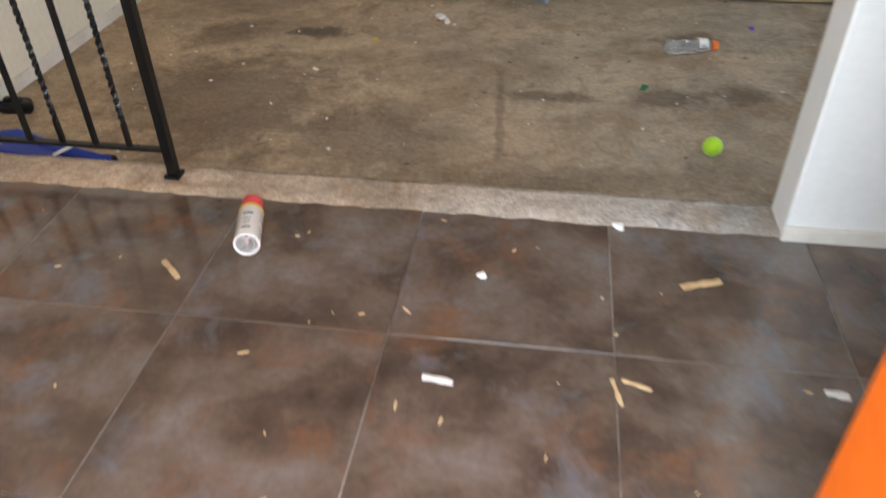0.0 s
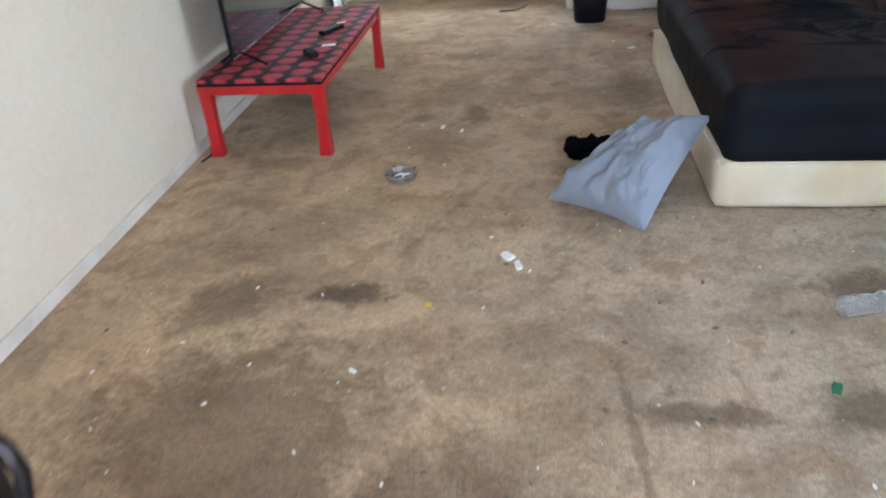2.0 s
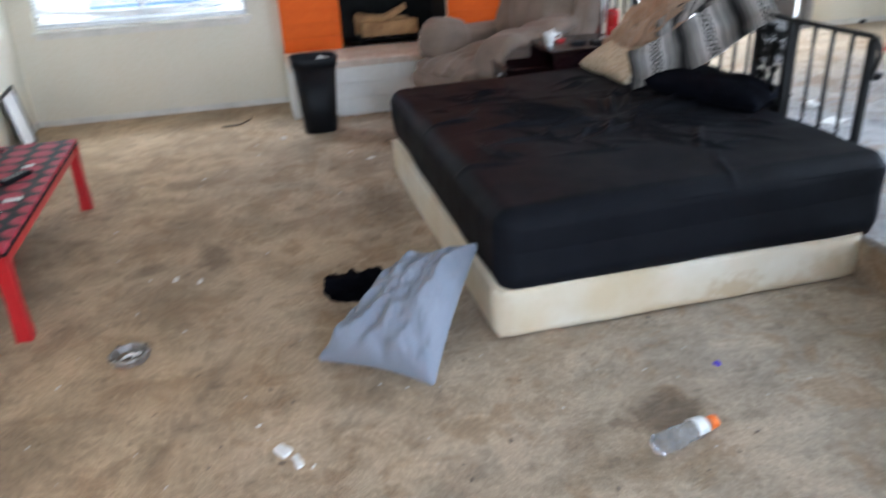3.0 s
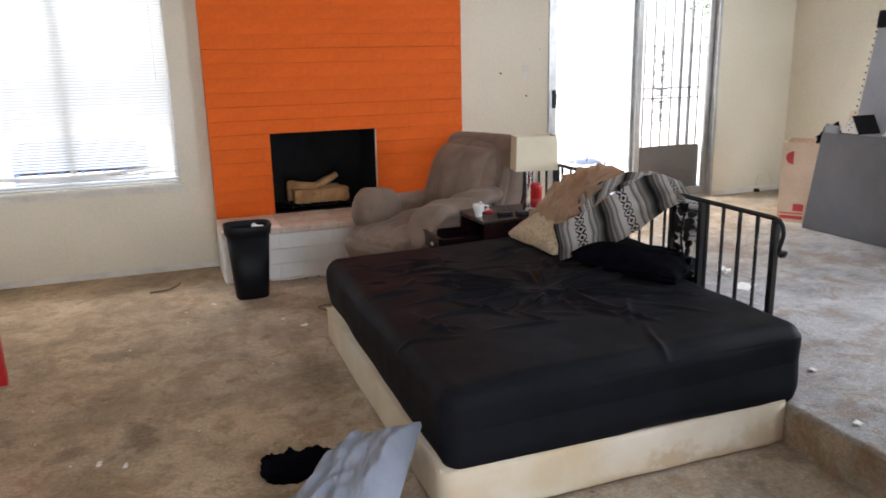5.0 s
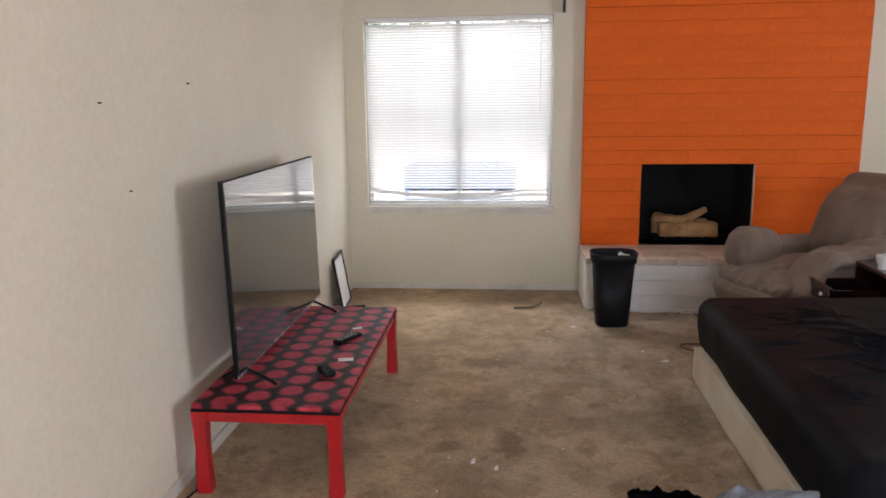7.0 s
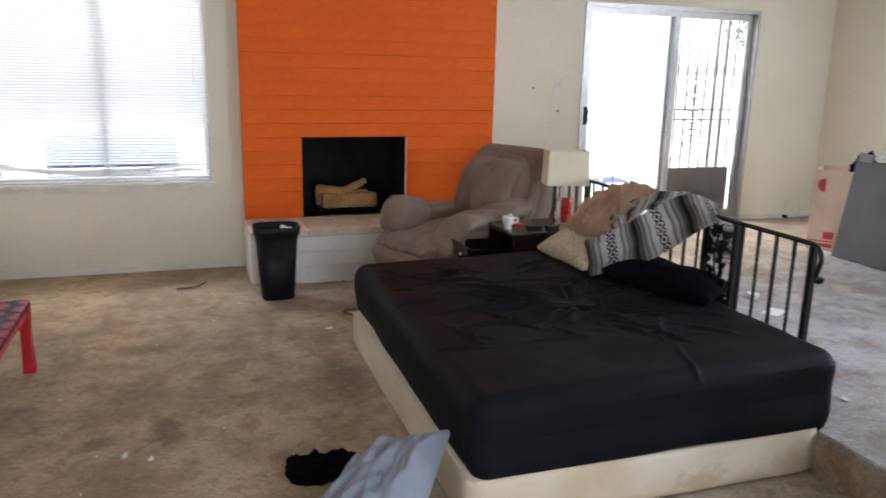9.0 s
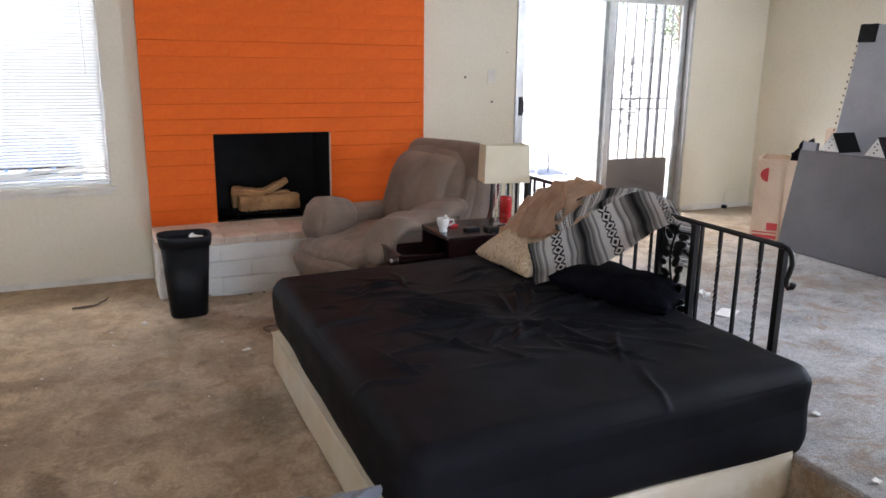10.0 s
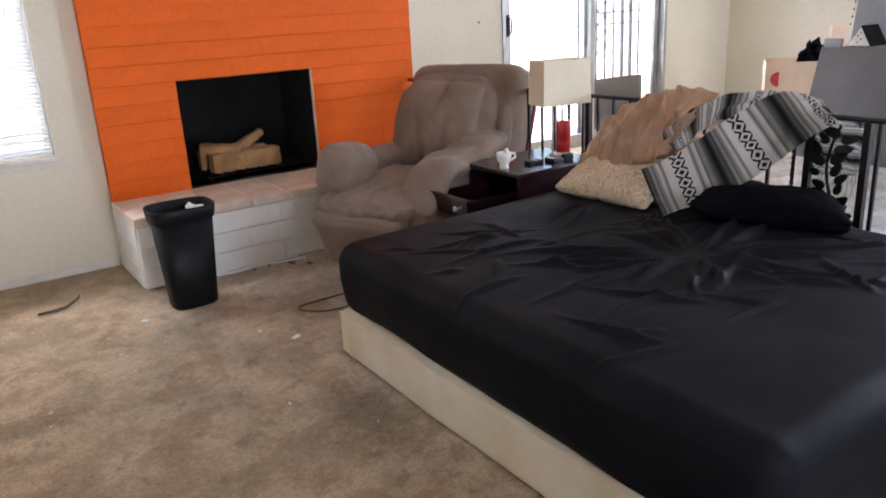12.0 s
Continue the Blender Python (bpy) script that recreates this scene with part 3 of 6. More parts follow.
# ---- fireplace ----
def fireplace():
    f = thing("fireplace", "orange painted brick fireplace with a raised white hearth", "fireplace", (0.78, 8.0, 0.0))
    x0, x1, y = -0.265, 1.825, 8.045
    core = bmesh.new()
    for r in ((x0, FX0, y, BACK, FZ0 - 0.02, CEIL), (FX1, x1, y, BACK, FZ0 - 0.02, CEIL), (FX0, FX1, y, BACK, FZ1, CEIL)):
        box(*r, bm=core)
    part("breast_backing", core, M_ORANGE, f)
    hx1, hy = 1.68, 7.515
    body = part("hearth_core", box(x0 + 0.012, hx1 - 0.012, hy + 0.008, BACK, 0.0, 0.345), M_HEARTH, f)
    for r in ((FX0 - 0.03, FX0 + 0.006, y + 0.004, 8.62, FZ0 - 0.03, FZ1 + 0.03), (FX1 - 0.006, FX1 + 0.03, y + 0.004, 8.62, FZ0 - 0.03, FZ1 + 0.03), (FX0, FX1, 8.56, 8.62, FZ0, FZ1),
              (FX0 + 0.006, FX1 - 0.006, y + 0.004, 8.62, FZ1 - 0.006, FZ1 + 0.03), (FX0, FX1, y - 0.002, 8.62, FZ0 - 0.03, FZ0)):
        part("firebox_panel", box(*r), M_SOOT, f, "soot black firebox lining")
    part("edge_strip", box(FX1 - 0.010, FX1 - 0.001, y - 0.024, y + 0.003, FZ0 + 0.01, FZ1 - 0.004, 0.003), M_CAP, f, "bare yellowish brick edge")
    return f, x0, x1, y, hx1, hy


FIRE, OX0, OX1, OY, HX1, HY = fireplace()

grate = thing("fire_grate", "black iron fire grate in the firebox", "grate", (0.58, 8.28, FZ0))
for k in range(7):
    x = 0.36 + 0.075 * k
    part("bar", tube([(x, 8.115, FZ0 + 0.050), (x, 8.13, FZ0 + 0.035), (x, 8.42, FZ0 + 0.035)], 0.008, 6), M_BLACK_METAL, grate)
for y in (8.15, 8.40):
    part("rail", tube([(0.33, y, FZ0 + 0.024), (0.84, y, FZ0 + 0.024)], 0.008, 6), M_BLACK_METAL, grate)
for x in (0.36, 0.81):
    for y in (8.15, 8.40):
        part("leg", tube([(x, y, FZ0), (x, y, FZ0 + 0.03)], 0.008, 6), M_BLACK_METAL, grate)


def log(place, size, seed):
    bm = cushion(size, 0.010, place, 0.008, 12, 10, 0.004, seed)
    return whole("firewood_log", bm, M_LOG, "split pale firewood log on the grate", "log", tuple(place.translation), "firewood logs")


log(pose(0.60, 8.17, FZ0 + 0.105, 3, 0, 2), (0.46, 0.085, 0.12), 1)
log(pose(0.56, 8.30, FZ0 + 0.115, 0, 0, -2), (0.44, 0.10, 0.12), 2)
log(pose(0.45, 8.19, FZ0 + 0.19, 10, 6, -14), (0.25, 0.07, 0.055), 3)
log(pose(0.64, 8.23, FZ0 + 0.205, 0, -24, 12), (0.26, 0.06, 0.05), 4)


# ---- window with blind ----
def window():
    w = thing("window_1", "white window with two panes behind a mini blind", "window", (-1.255, BACK, WZ0), kind="structure")
    bm = bmesh.new()
    e = 0.035
    for r in ((WX0, WX0 + e, BACK + 0.06, BACK + 0.12, WZ0, WZ1), (WX1 - e, WX1, BACK + 0.06, BACK + 0.12, WZ0, WZ1), (WX0 + e, WX1 - e, BACK + 0.06, BACK + 0.12, WZ0, WZ0 + e),
              (WX0 + e, WX1 - e, BACK + 0.06, BACK + 0.12, WZ1 - e, WZ1), (-1.275, -1.235, BACK + 0.065, BACK + 0.115, WZ0 + e, WZ1 - e)):
        box(*r, bm=bm)
    part("window_frame", bm, M_ALU, w)
    for x0, x1 in ((WX0 + e, -1.275), (-1.235, WX1 - e)):
        p = part("pane", box(x0, x1, BACK + 0.088, BACK + 0.092, WZ0 + e, WZ1 - e), M_GLASS, w)
        p.visible_shadow = False
    part("window_sill", box(WX0 - 0.03, WX1 + 0.03, BACK - 0.022, BACK + 0.058, WZ0 - 0.03, WZ0 - 0.002, 0.006), M_TRIM, w)
    part("apron", box(WX0 - 0.01, WX1 + 0.01, BACK - 0.012, BACK - 0.001, WZ0 - 0.06, WZ0 - 0.031, 0.003), M_TRIM, w)


window()


def blind():
    b = thing("window_blind", "white mini blind, lowered, with bent lower slats", "blind", (-1.255, BACK + 0.03, WZ0))
    x0, x1, y = WX0 + 0.012, WX1 - 0.012, BACK + 0.030
    part("headrail", box(x0, x1, y - 0.014, y + 0.014, WZ1 - 0.028, WZ1 - 0.001, 0.003), M_WHITE, b)
    part("bottom_rail", box(x0 + 0.004, x1 - 0.004, y - 0.010, y + 0.010, WZ0 + 0.012, WZ0 + 0.024, 0.003), M_WHITE, b)
    n, pitch = 66, 0.0214
    me = None
    for i in range(n):
        z = WZ0 + 0.045 + i * pitch
        if i in (2, 4):
            bm = bmesh.new()
            rows = []
            for k in range(25):
                s = k / 24
                sag = (-0.04 if i == 2 else -0.05) * math.sin(math.pi * min(s * 1.15, 1)) + (0.015 if i == 4 else 0.045) * (1 - s)
                tip = radians(30 + 40 * math.sin(math.pi * s))
                rows.append([bm.verts.new((x0 + s * (x1 - x0), y - 0.008 + 0.0125 * q * math.cos(tip), z + sag + 0.0125 * q * math.sin(tip))) for q in (-1, 0, 1)])
            for a, c in zip(rows, rows[1:]):
                for k in range(2):
                    bm.faces.new((a[k], a[k + 1], c[k + 1], c[k]))
            part("bent_slat", bm, M_SLAT, b, "bent sagging slat")
            continue
        if me is None:
            bm = bmesh.new()
            tip = 0.0
            prof = [(-0.0125, -0.0006), (-0.004, 0.0014), (0.004, 0.0014), (0.0125, -0.0006)]
            ends = [[bm.verts.new((x, c * math.cos(tip) - h * math.sin(tip), c * math.sin(tip) + h * math.cos(tip))) for c, h in prof] for x in (x0 + 1.255, x1 + 1.255)]
            for k in range(3):
                bm.faces.new((ends[0][k], ends[0][k + 1], ends[1][k + 1], ends[1][k]))
            me = bpy.data.meshes.new("slat")
            bm.to_mesh(me)
            bm.free()
            me.materials.append(M_SLAT)
        s = new("slat", me)
        s.parent = b
        s.location = (0, y - (BACK + 0.03), z - WZ0)
        s.rotation_euler = (radians(30 + 30 * min(1, i / 30) + random.uniform(-1.0, 1.0)), radians(random.uniform(-0.05, 0.05)), 0)
    for x in (-1.85, -1.255, -0.66):
        part("ladder_cord", tube([(x, y - 0.0135, WZ0 + 0.02), (x, y - 0.0135, WZ1 - 0.02)], 0.0012, 4), M_WHITE, b)
    part("tilt_wand", tube([(-0.60, y - 0.02, WZ1 - 0.03), (-0.60, y - 0.022, 1.45)], 0.003, 6), M_WHITE, b)


blind()
bracket = whole("curtain_bracket", box(-0.435, -0.42, BACK - 0.07, BACK, 2.20, 2.34, 0.003), M_BLACK_METAL, "black iron curtain rod bracket on the wall", "bracket", (-0.43, BACK, 2.27))


# ---- sliding glass door ----
def slider():
    d = thing("sliding_door_1", "aluminium sliding glass door to the patio", "door", (3.62, BACK, UP), kind="structure")
    bm = bmesh.new()
    y0, y1 = BACK - 0.012, BACK + 0.11
    for r in ((DX0, DX0 + 0.03, y0, y1, UP, DZ1), (DX1 - 0.03, DX1, y0, y1, UP, DZ1), (DX0 + 0.03, DX1 - 0.03, y0, y1, DZ1 - 0.035, DZ1), (DX0 + 0.03, DX1 - 0.03, y0, y1, UP - 0.008, UP + 0.02)):
        box(*r, bm=bm)
    part("door_frame", bm, M_ALU, d)
    for k, (x0, x1, y) in enumerate(((DX0 + 0.03, 3.68, BACK + 0.02), (3.60, DX1 - 0.03, BACK + 0.07))):
        fr = bmesh.new()
        for r in ((x0, x0 + 0.055, y - 0.015, y + 0.015, UP + 0.02, DZ1 - 0.035), (x1 - 0.055, x1, y - 0.015, y + 0.015, UP + 0.02, DZ1 - 0.035),
                  (x0 + 0.055, x1 - 0.055, y - 0.015, y + 0.015, UP + 0.02, UP + 0.10), (x0 + 0.055, x1 - 0.055, y - 0.015, y + 0.015, DZ1 - 0.09, DZ1 - 0.035)):
            box(*r, bm=fr)
        sash = part("sash", fr, M_ALU, d)
        g = part("pane", box(x0 + 0.055, x1 - 0.055, y - 0.003, y + 0.003, UP + 0.10, DZ1 - 0.09), M_GLASS, sash)
        g.visible_shadow = False
        if k == 0:
            h = bmesh.new()
            box(x0 + 0.006, x0 + 0.045, y - 0.030, y - 0.016, 1.13, 1.29, 0.003, h)
            tube([(x0 + 0.025, y - 0.03, 1.15), (x0 + 0.03, y - 0.06, 1.16), (x0 + 0.03, y - 0.06, 1.26), (x0 + 0.025, y - 0.03, 1.27)], 0.006, 8, h)
            part("handle", h, M_BLACK_METAL, sash, "black pull handle")


slider()
whole("wall_switch", box(2.425, 2.495, BACK - 0.007, BACK, 1.40, 1.515, 0.003), M_TRIM, "cream wall switch plate", "switch", (2.46, BACK, 1.455))
for x, z, w in ((2.22, 1.45, 0.03), (2.47, 1.25, 0.03), (2.60, 1.65, 0.015)):
    whole("wall_mark", box(x - w / 3.4, x + w / 3.4, BACK - 0.002, BACK, z - w / 4, z + w / 4), M_SOFA_OUT, "small chipped mark in the wall paint", "mark", (x, BACK, z), "wall marks")
for y, z in ((4.53, 1.257), (4.38, 1.566), (5.08, 1.64)):
    whole("nail", tube([(LEFT, y, z), (LEFT + 0.010, y, z)], 0.003, 8), M_BLACK_METAL, "small dark nail in the wall", "nail", (LEFT, y, z), "nails")


# ---- iron railings ----
def scroll(bm, origin, ahead, r=0.010):
    """The rail's end: over the top, down and curled back at the foot."""
    o, a = Vector(origin), Vector(ahead) * 0.72
    pts = [o - a * 0.07, o, o + a * 0.03 + Vector((0, 0, -0.006)), o + a * 0.055 + Vector((0, 0, -0.028)), o + a * 0.064 + Vector((0, 0, -0.06)), o + a * 0.052 + Vector((0, 0, -0.095)),
           o + a * 0.040 + Vector((0, 0, -0.12)), o + a * 0.042 + Vector((0, 0, -0.142)), o + a * 0.058 + Vector((0, 0, -0.152)), o + a * 0.078 + Vector((0, 0, -0.145)), o + a * 0.084 + Vector((0, 0, -0.128))]
    tube(pts, [r] * 7 + [r * 1.05, r * 1.1, r * 1.15, r * 1.3], 10, bm)


def railing(name, label, p0, p1, top, first, gap, count, twisted_first, leaf_between=None, posts=(0.0,)):
    """A wrought-iron railing from its end post p0 to p1."""
    p0, p1 = Vector(p0), Vector(p1)
    d = (p1 - p0).normalized()
    r = thing(name, label, "railing", tuple(p0))
    for s in posts:
        q = p0 + d * s
        part("post", square_bar(q, q + Vector((0, 0, top - q.z - 0.008)), 0.026), M_BLACK_METAL, r)
        part("foot_plate", box(q.x - 0.022, q.x + 0.022, q.y - 0.022, q.y + 0.022, q.z, q.z + 0.012, 0.003), M_BLACK_METAL, r)
    length = (p1 - p0).length
    a, b = p0 + Vector((0, 0, top - p0.z)), p1 + Vector((0, 0, top - p1.z))
    hand = tube([a - d * 0.0, b], 0.011, 8)
    scroll(hand, a, -d)
    part("top_rail", hand, M_BLACK_METAL, r, smooth=True)
    low = Vector((0, 0, 0.085))
    lower = bmesh.new()
    mid, side = (p0 + p1) / 2 + low, Vector((abs(d.y), abs(d.x), 0))
    ex = Vector((abs(d.x), abs(d.y), 0)) * length / 2 + side * 0.010
    box(mid.x - ex.x, mid.x + ex.x, mid.y - ex.y, mid.y + ex.y, mid.z - 0.005, mid.z + 0.005, bm=lower)
    part("bottom_rail", lower, M_BLACK_METAL, r)
    for k in range(count):
        s = first + gap * k
        if s > length - 0.02 or any(abs(s - q) < 0.03 for q in posts) or (leaf_between and leaf_between[0] < s < leaf_between[1]):
            continue
        q = p0 + d * s
        twist = (k % 2 == 0) == twisted_first
        part("baluster", square_bar(q + low, q + Vector((0, 0, top - q.z)), 0.0125, 5.0 if twist else 0.0, 48 if twist else 1), M_BLACK_METAL, r)
    return r, d


railing("entry_railing", "black wrought-iron railing with twisted balusters on the step", (-1.085, 1.93, UP + 0.008), (LEFT + 0.002, 1.93, UP + 0.008), 0.885, 0.111, 0.1, 10, True)
RAIL, rd = railing("step_railing", "black wrought-iron railing with leaf panel behind the bed", (1.79, 4.36, UP), (1.79, BACK - 0.005, UP), 0.90, 0.105, 0.108, 36, True, (0.50, 0.66), (0.0, 0.47, 0.69, 1.9, 2.9))


def leaf(bm, at, angle, size):
    """A cast leaf in the railing's plane."""
    n = 10
    pts = []
    for k in range(n):
        s = 2 * math.pi * k / n
        x, z = math.cos(s) * size, math.sin(s) * size * 0.55 * (1 - 0.25 * math.cos(s))
        pts.append((x * math.cos(angle) - z * math.sin(angle), x * math.sin(angle) + z * math.cos(angle)))
    front = [bm.verts.new((at[0] - 0.004, at[1] + a, at[2] + c)) for a, c in pts]
    back = [bm.verts.new((at[0] + 0.004, at[1] + a, at[2] + c)) for a, c in pts]
    bm.faces.new(front)
    bm.faces.new(back[::-1])
    for k in range(n):
        bm.faces.new((front[k], front[(k + 1) % n], back[(k + 1) % n], back[k]))


stem = [(1.79, 4.94 + 0.035 * math.sin(z * 11), z) for z in (0.27 + 0.03 * k for k in range(21))]
part("leaf_stem", tube(stem, 0.006, 6), M_BLACK_METAL, RAIL)
for k in range(26):
    z = 0.33 + 0.021 * k
    side = 1 if k % 2 else -1
    lf = bmesh.new()
    leaf(lf, (1.79, 4.94 + 0.035 * math.sin(z * 11) + side * random.uniform(0.022, 0.062), z + random.uniform(-0.015, 0.015)), radians(90 - side * random.uniform(20, 95)), random.uniform(0.024, 0.038))
    part("cast_leaf", lf, M_BLACK_METAL, RAIL)


# ---- bed ----
def bed():
    x0, x1, y0, y1 = 0.195, 1.70, 4.122, 6.10
    bx = thing("box_spring", "yellowed white box spring lying on the carpet", "box spring", ((x0 + x1) / 2, (y0 + y1) / 2, 0.0))
    cx, cy = (x0 + x1) / 2, (y0 + y1) / 2
    part("body", cushion((x1 - x0 + 0.01, y1 - y0 + 0.01, 0.205), 0.028, pose(cx, cy, 0.1025), 0.004, 3, 20), M_BOX, bx, smooth=True)
    part("piping", tube([(x0 + 0.02, y0 - 0.002, 0.196), (x1 - 0.02, y0 - 0.002, 0.196)], 0.005, 6), M_BOX, bx)
    part("piping", tube([(x0 - 0.002, y0 + 0.02, 0.196), (x0 - 0.002, y1 - 0.02, 0.196)], 0.005, 6), M_BOX, bx)

    creases = []
    rnd = random.Random(4)
    for k in range(26):
        a = rnd.uniform(0, 2 * math.pi)
        d = rnd.uniform(0.03, 0.16)
        creases.append((1.0 + d * math.cos(a), 4.98 + d * math.sin(a), a, rnd.uniform(0.25, 0.75), rnd.uniform(0.014, 0.030), rnd.uniform(-0.7, 0.7), rnd.uniform(0.010, 0.016)))
    for k in range(64):
        creases.append((rnd.uniform(0.35, 1.6), rnd.uniform(4.35, 5.8), radians(rnd.gauss(150, 35)), rnd.uniform(0.15, 0.5), rnd.uniform(0.008, 0.020), rnd.uniform(-1.4, 1.4), rnd.uniform(0.010, 0.017)))

    def sheet(p, h):
        if p.z > h.z - 0.05:
            w = p + Vector((cx + 0.02, cy, 0))
            z = 0.0
            for ox, oy, a, length, amp, bend, width in creases:
                dx, dy = w.x - ox, w.y - oy
                s, q = dx * math.cos(a) + dy * math.sin(a), -dx * math.sin(a) + dy * math.cos(a)
                q -= bend * s * s
                if 0 < s < length:
                    z += amp * math.sin(math.pi * (s / length) ** 0.7) ** 2 * math.exp(-(q / width) ** 2)
            p.z += z + 0.014 * noise.noise(Vector((w.x * 3, w.y * 3, 4)))
        elif abs(p.z) < h.z - 0.03:
            k = 0.006 * noise.noise(Vector((p.x * 4 + p.y * 4, 1, p.z * 5)))
            p.x += k * (1 if p.x > 0 else -1) if abs(p.x) > h.x - 0.06 else 0
            p.y += k * (1 if p.y > 0 else -1) if abs(p.y) > h.y - 0.06 else 0
        if p.z < -h.z + 0.03:
            p.z += 0.012 * noise.noise(Vector((p.x * 2.2, p.y * 2.2, 7)))
        front, low = max(0, min(1, 1 - (p.y + h.y) / 0.10)), max(0, min(1, -p.z / h.z))
        p.y -= 0.026 * front * low
        p.z -= (0.034 + 0.05 * max(0, p.x / h.x)) * front * low ** 3
        side = max(0, min(1, 1 - (p.x + h.x) / 0.10))
        p.x += (0.030 * max(0, min(1, 0.5 + 0.8 * p.y / h.y)) - 0.006) * side * low
        p.z -= (0.010 + 0.02 * noise.noise(Vector((p.y * 2.5, 3, 1)))) * side * (1 - front) * low ** 3
        p.z += 0.012 * (p.x / h.x)
        return p

    m = thing("mattress", "mattress in a creased black fitted sheet on the box spring", "mattress", (cx, cy, 0.205))
    part("fitted_sheet", cushion((x1 - x0 + 0.075, y1 - y0 + 0.01, 0.305), 0.075, pose(cx + 0.045, cy + 0.008, 0.347), 0.0, 3, 210, 0.012, 0, sheet), M_SHEET, m, smooth=True)

    for sx in (x0 + 0.016, x1 + 0.068):
        part("corner_seam", tube([(sx + (0.022 if sx < 1 else -0.022), y0 + 0.03, z) for z in (0.24, 0.30, 0.38, 0.44)], 0.003, 5), M_SHEET, m)


bed()


def puffy(size, place, wrinkle, freq, seed, pinch=0.35, cuts=30):
    """A pillow: thick in the middle, thin at its seams, with pulled corners."""

    def shape(p, h):
        a, b = p.x / h.x, p.y / h.y
        thin = (1 - min(abs(a), 1) ** 3) * (1 - min(abs(b), 1) ** 3)
        p.z *= 0.10 + 0.90 * thin ** 0.55
        pull = 1 - pinch * 0.25 * ((1 - b * b) if abs(a) > 0.6 else 0) * (abs(a) - 0.6) / 0.4 - 0
        p.x *= pull
        p.y *= 1 - pinch * 0.25 * ((1 - a * a) * max(abs(b) - 0.6, 0) / 0.4)
        return p
    return cushion(size, 0.03, place, wrinkle, freq, cuts, 0.0, seed, shape)


def floor_pillow():
    """A pillow whose foot lies on the carpet and whose head leans on the bed."""
    ca, cb, cc, cd = Vector((-0.45, 4.16, 0.03)), Vector((-0.10, 3.885, 0.03)), Vector((0.178, 4.285, 0.32)), Vector((-0.06, 4.46, 0.20))
    n = (cc - cb).cross(ca - cb).normalized()

    def shape(p, h):
        u, v = max(min(p.x / h.x, 1), -1), max(min(p.y / h.y, 1), -1)
        thin = (1 - abs(u) ** 3) * (1 - abs(v) ** 3)
        crease = 0.044 * noise.noise(Vector((u * 2.2, v * 4.0, 1))) + 0.022 * (0.4 - abs(noise.noise(Vector((u * 1.6 - v * 0.6, v * 3 + u * 2, 2))))) + 0.016 * (0.5 - abs(noise.noise(Vector((u * 3 + v * 2, v * 7 - u * 3, 6))))) + 0.014 * math.sin(9 * v + 6 * u * u) * math.exp(-3 * (u - 0.4) ** 2)
        s, t = (u * (1 - 0.09 * (1 - v * v)) + 1) / 2, (v * (1 - 0.07 * (1 - u * u)) + 1) / 2
        flat = (cb.lerp(cc, s)).lerp(ca.lerp(cd, s), t)
        return flat + n * (p.z * (0.10 + 0.9 * thin ** 0.5) + (crease if p.z > 0 else 0) * min(1, 3 * thin) + 0.055 * thin ** 0.5)
    return cushion((0.6, 0.45, 0.15), 0.02, Matrix.Identity(4), 0.0, 6, 64, 0.0, 3, shape)


whole("pillow", floor_pillow(), M_PILLOW, "crumpled grey-blue pillow on the carpet against the bed", "pillow", (-0.13, 4.25, 0.0), smooth=True)
whole("black_pillow", puffy((0.58, 0.42, 0.17), pose(1.63, 5.10, 0.555, 4, -5, 122), 0.012, 6, 5), M_BLACK_CLOTH, "black pillow lying on the mattress", "pillow", (1.56, 5.08, 0.5), smooth=True)
whole("black_garment", cushion((0.27, 0.16, 0.08), 0.035, pose(-0.22, 4.66, 0.036, 0, 0, -12), 0.035, 14, 22, 0, 2), M_BLACK_CLOTH, "crumpled black garment on the carpet", "clothing", (-0.22, 4.66, 0.0), smooth=True)


# ---- blankets on the bed ----
def catmull(ps, t):
    n = len(ps) - 1
    k = min(int(t * n), n - 1)
    f = t * n - k
    a, b, c, d = (Vector(ps[max(min(k + i, n), 0)]) for i in (-1, 0, 1, 2))
    return 0.5 * (2 * b + (c - a) * f + (2 * a - 5 * b + 4 * c - d) * f * f + (3 * b - a - 3 * c + d) * f ** 3)


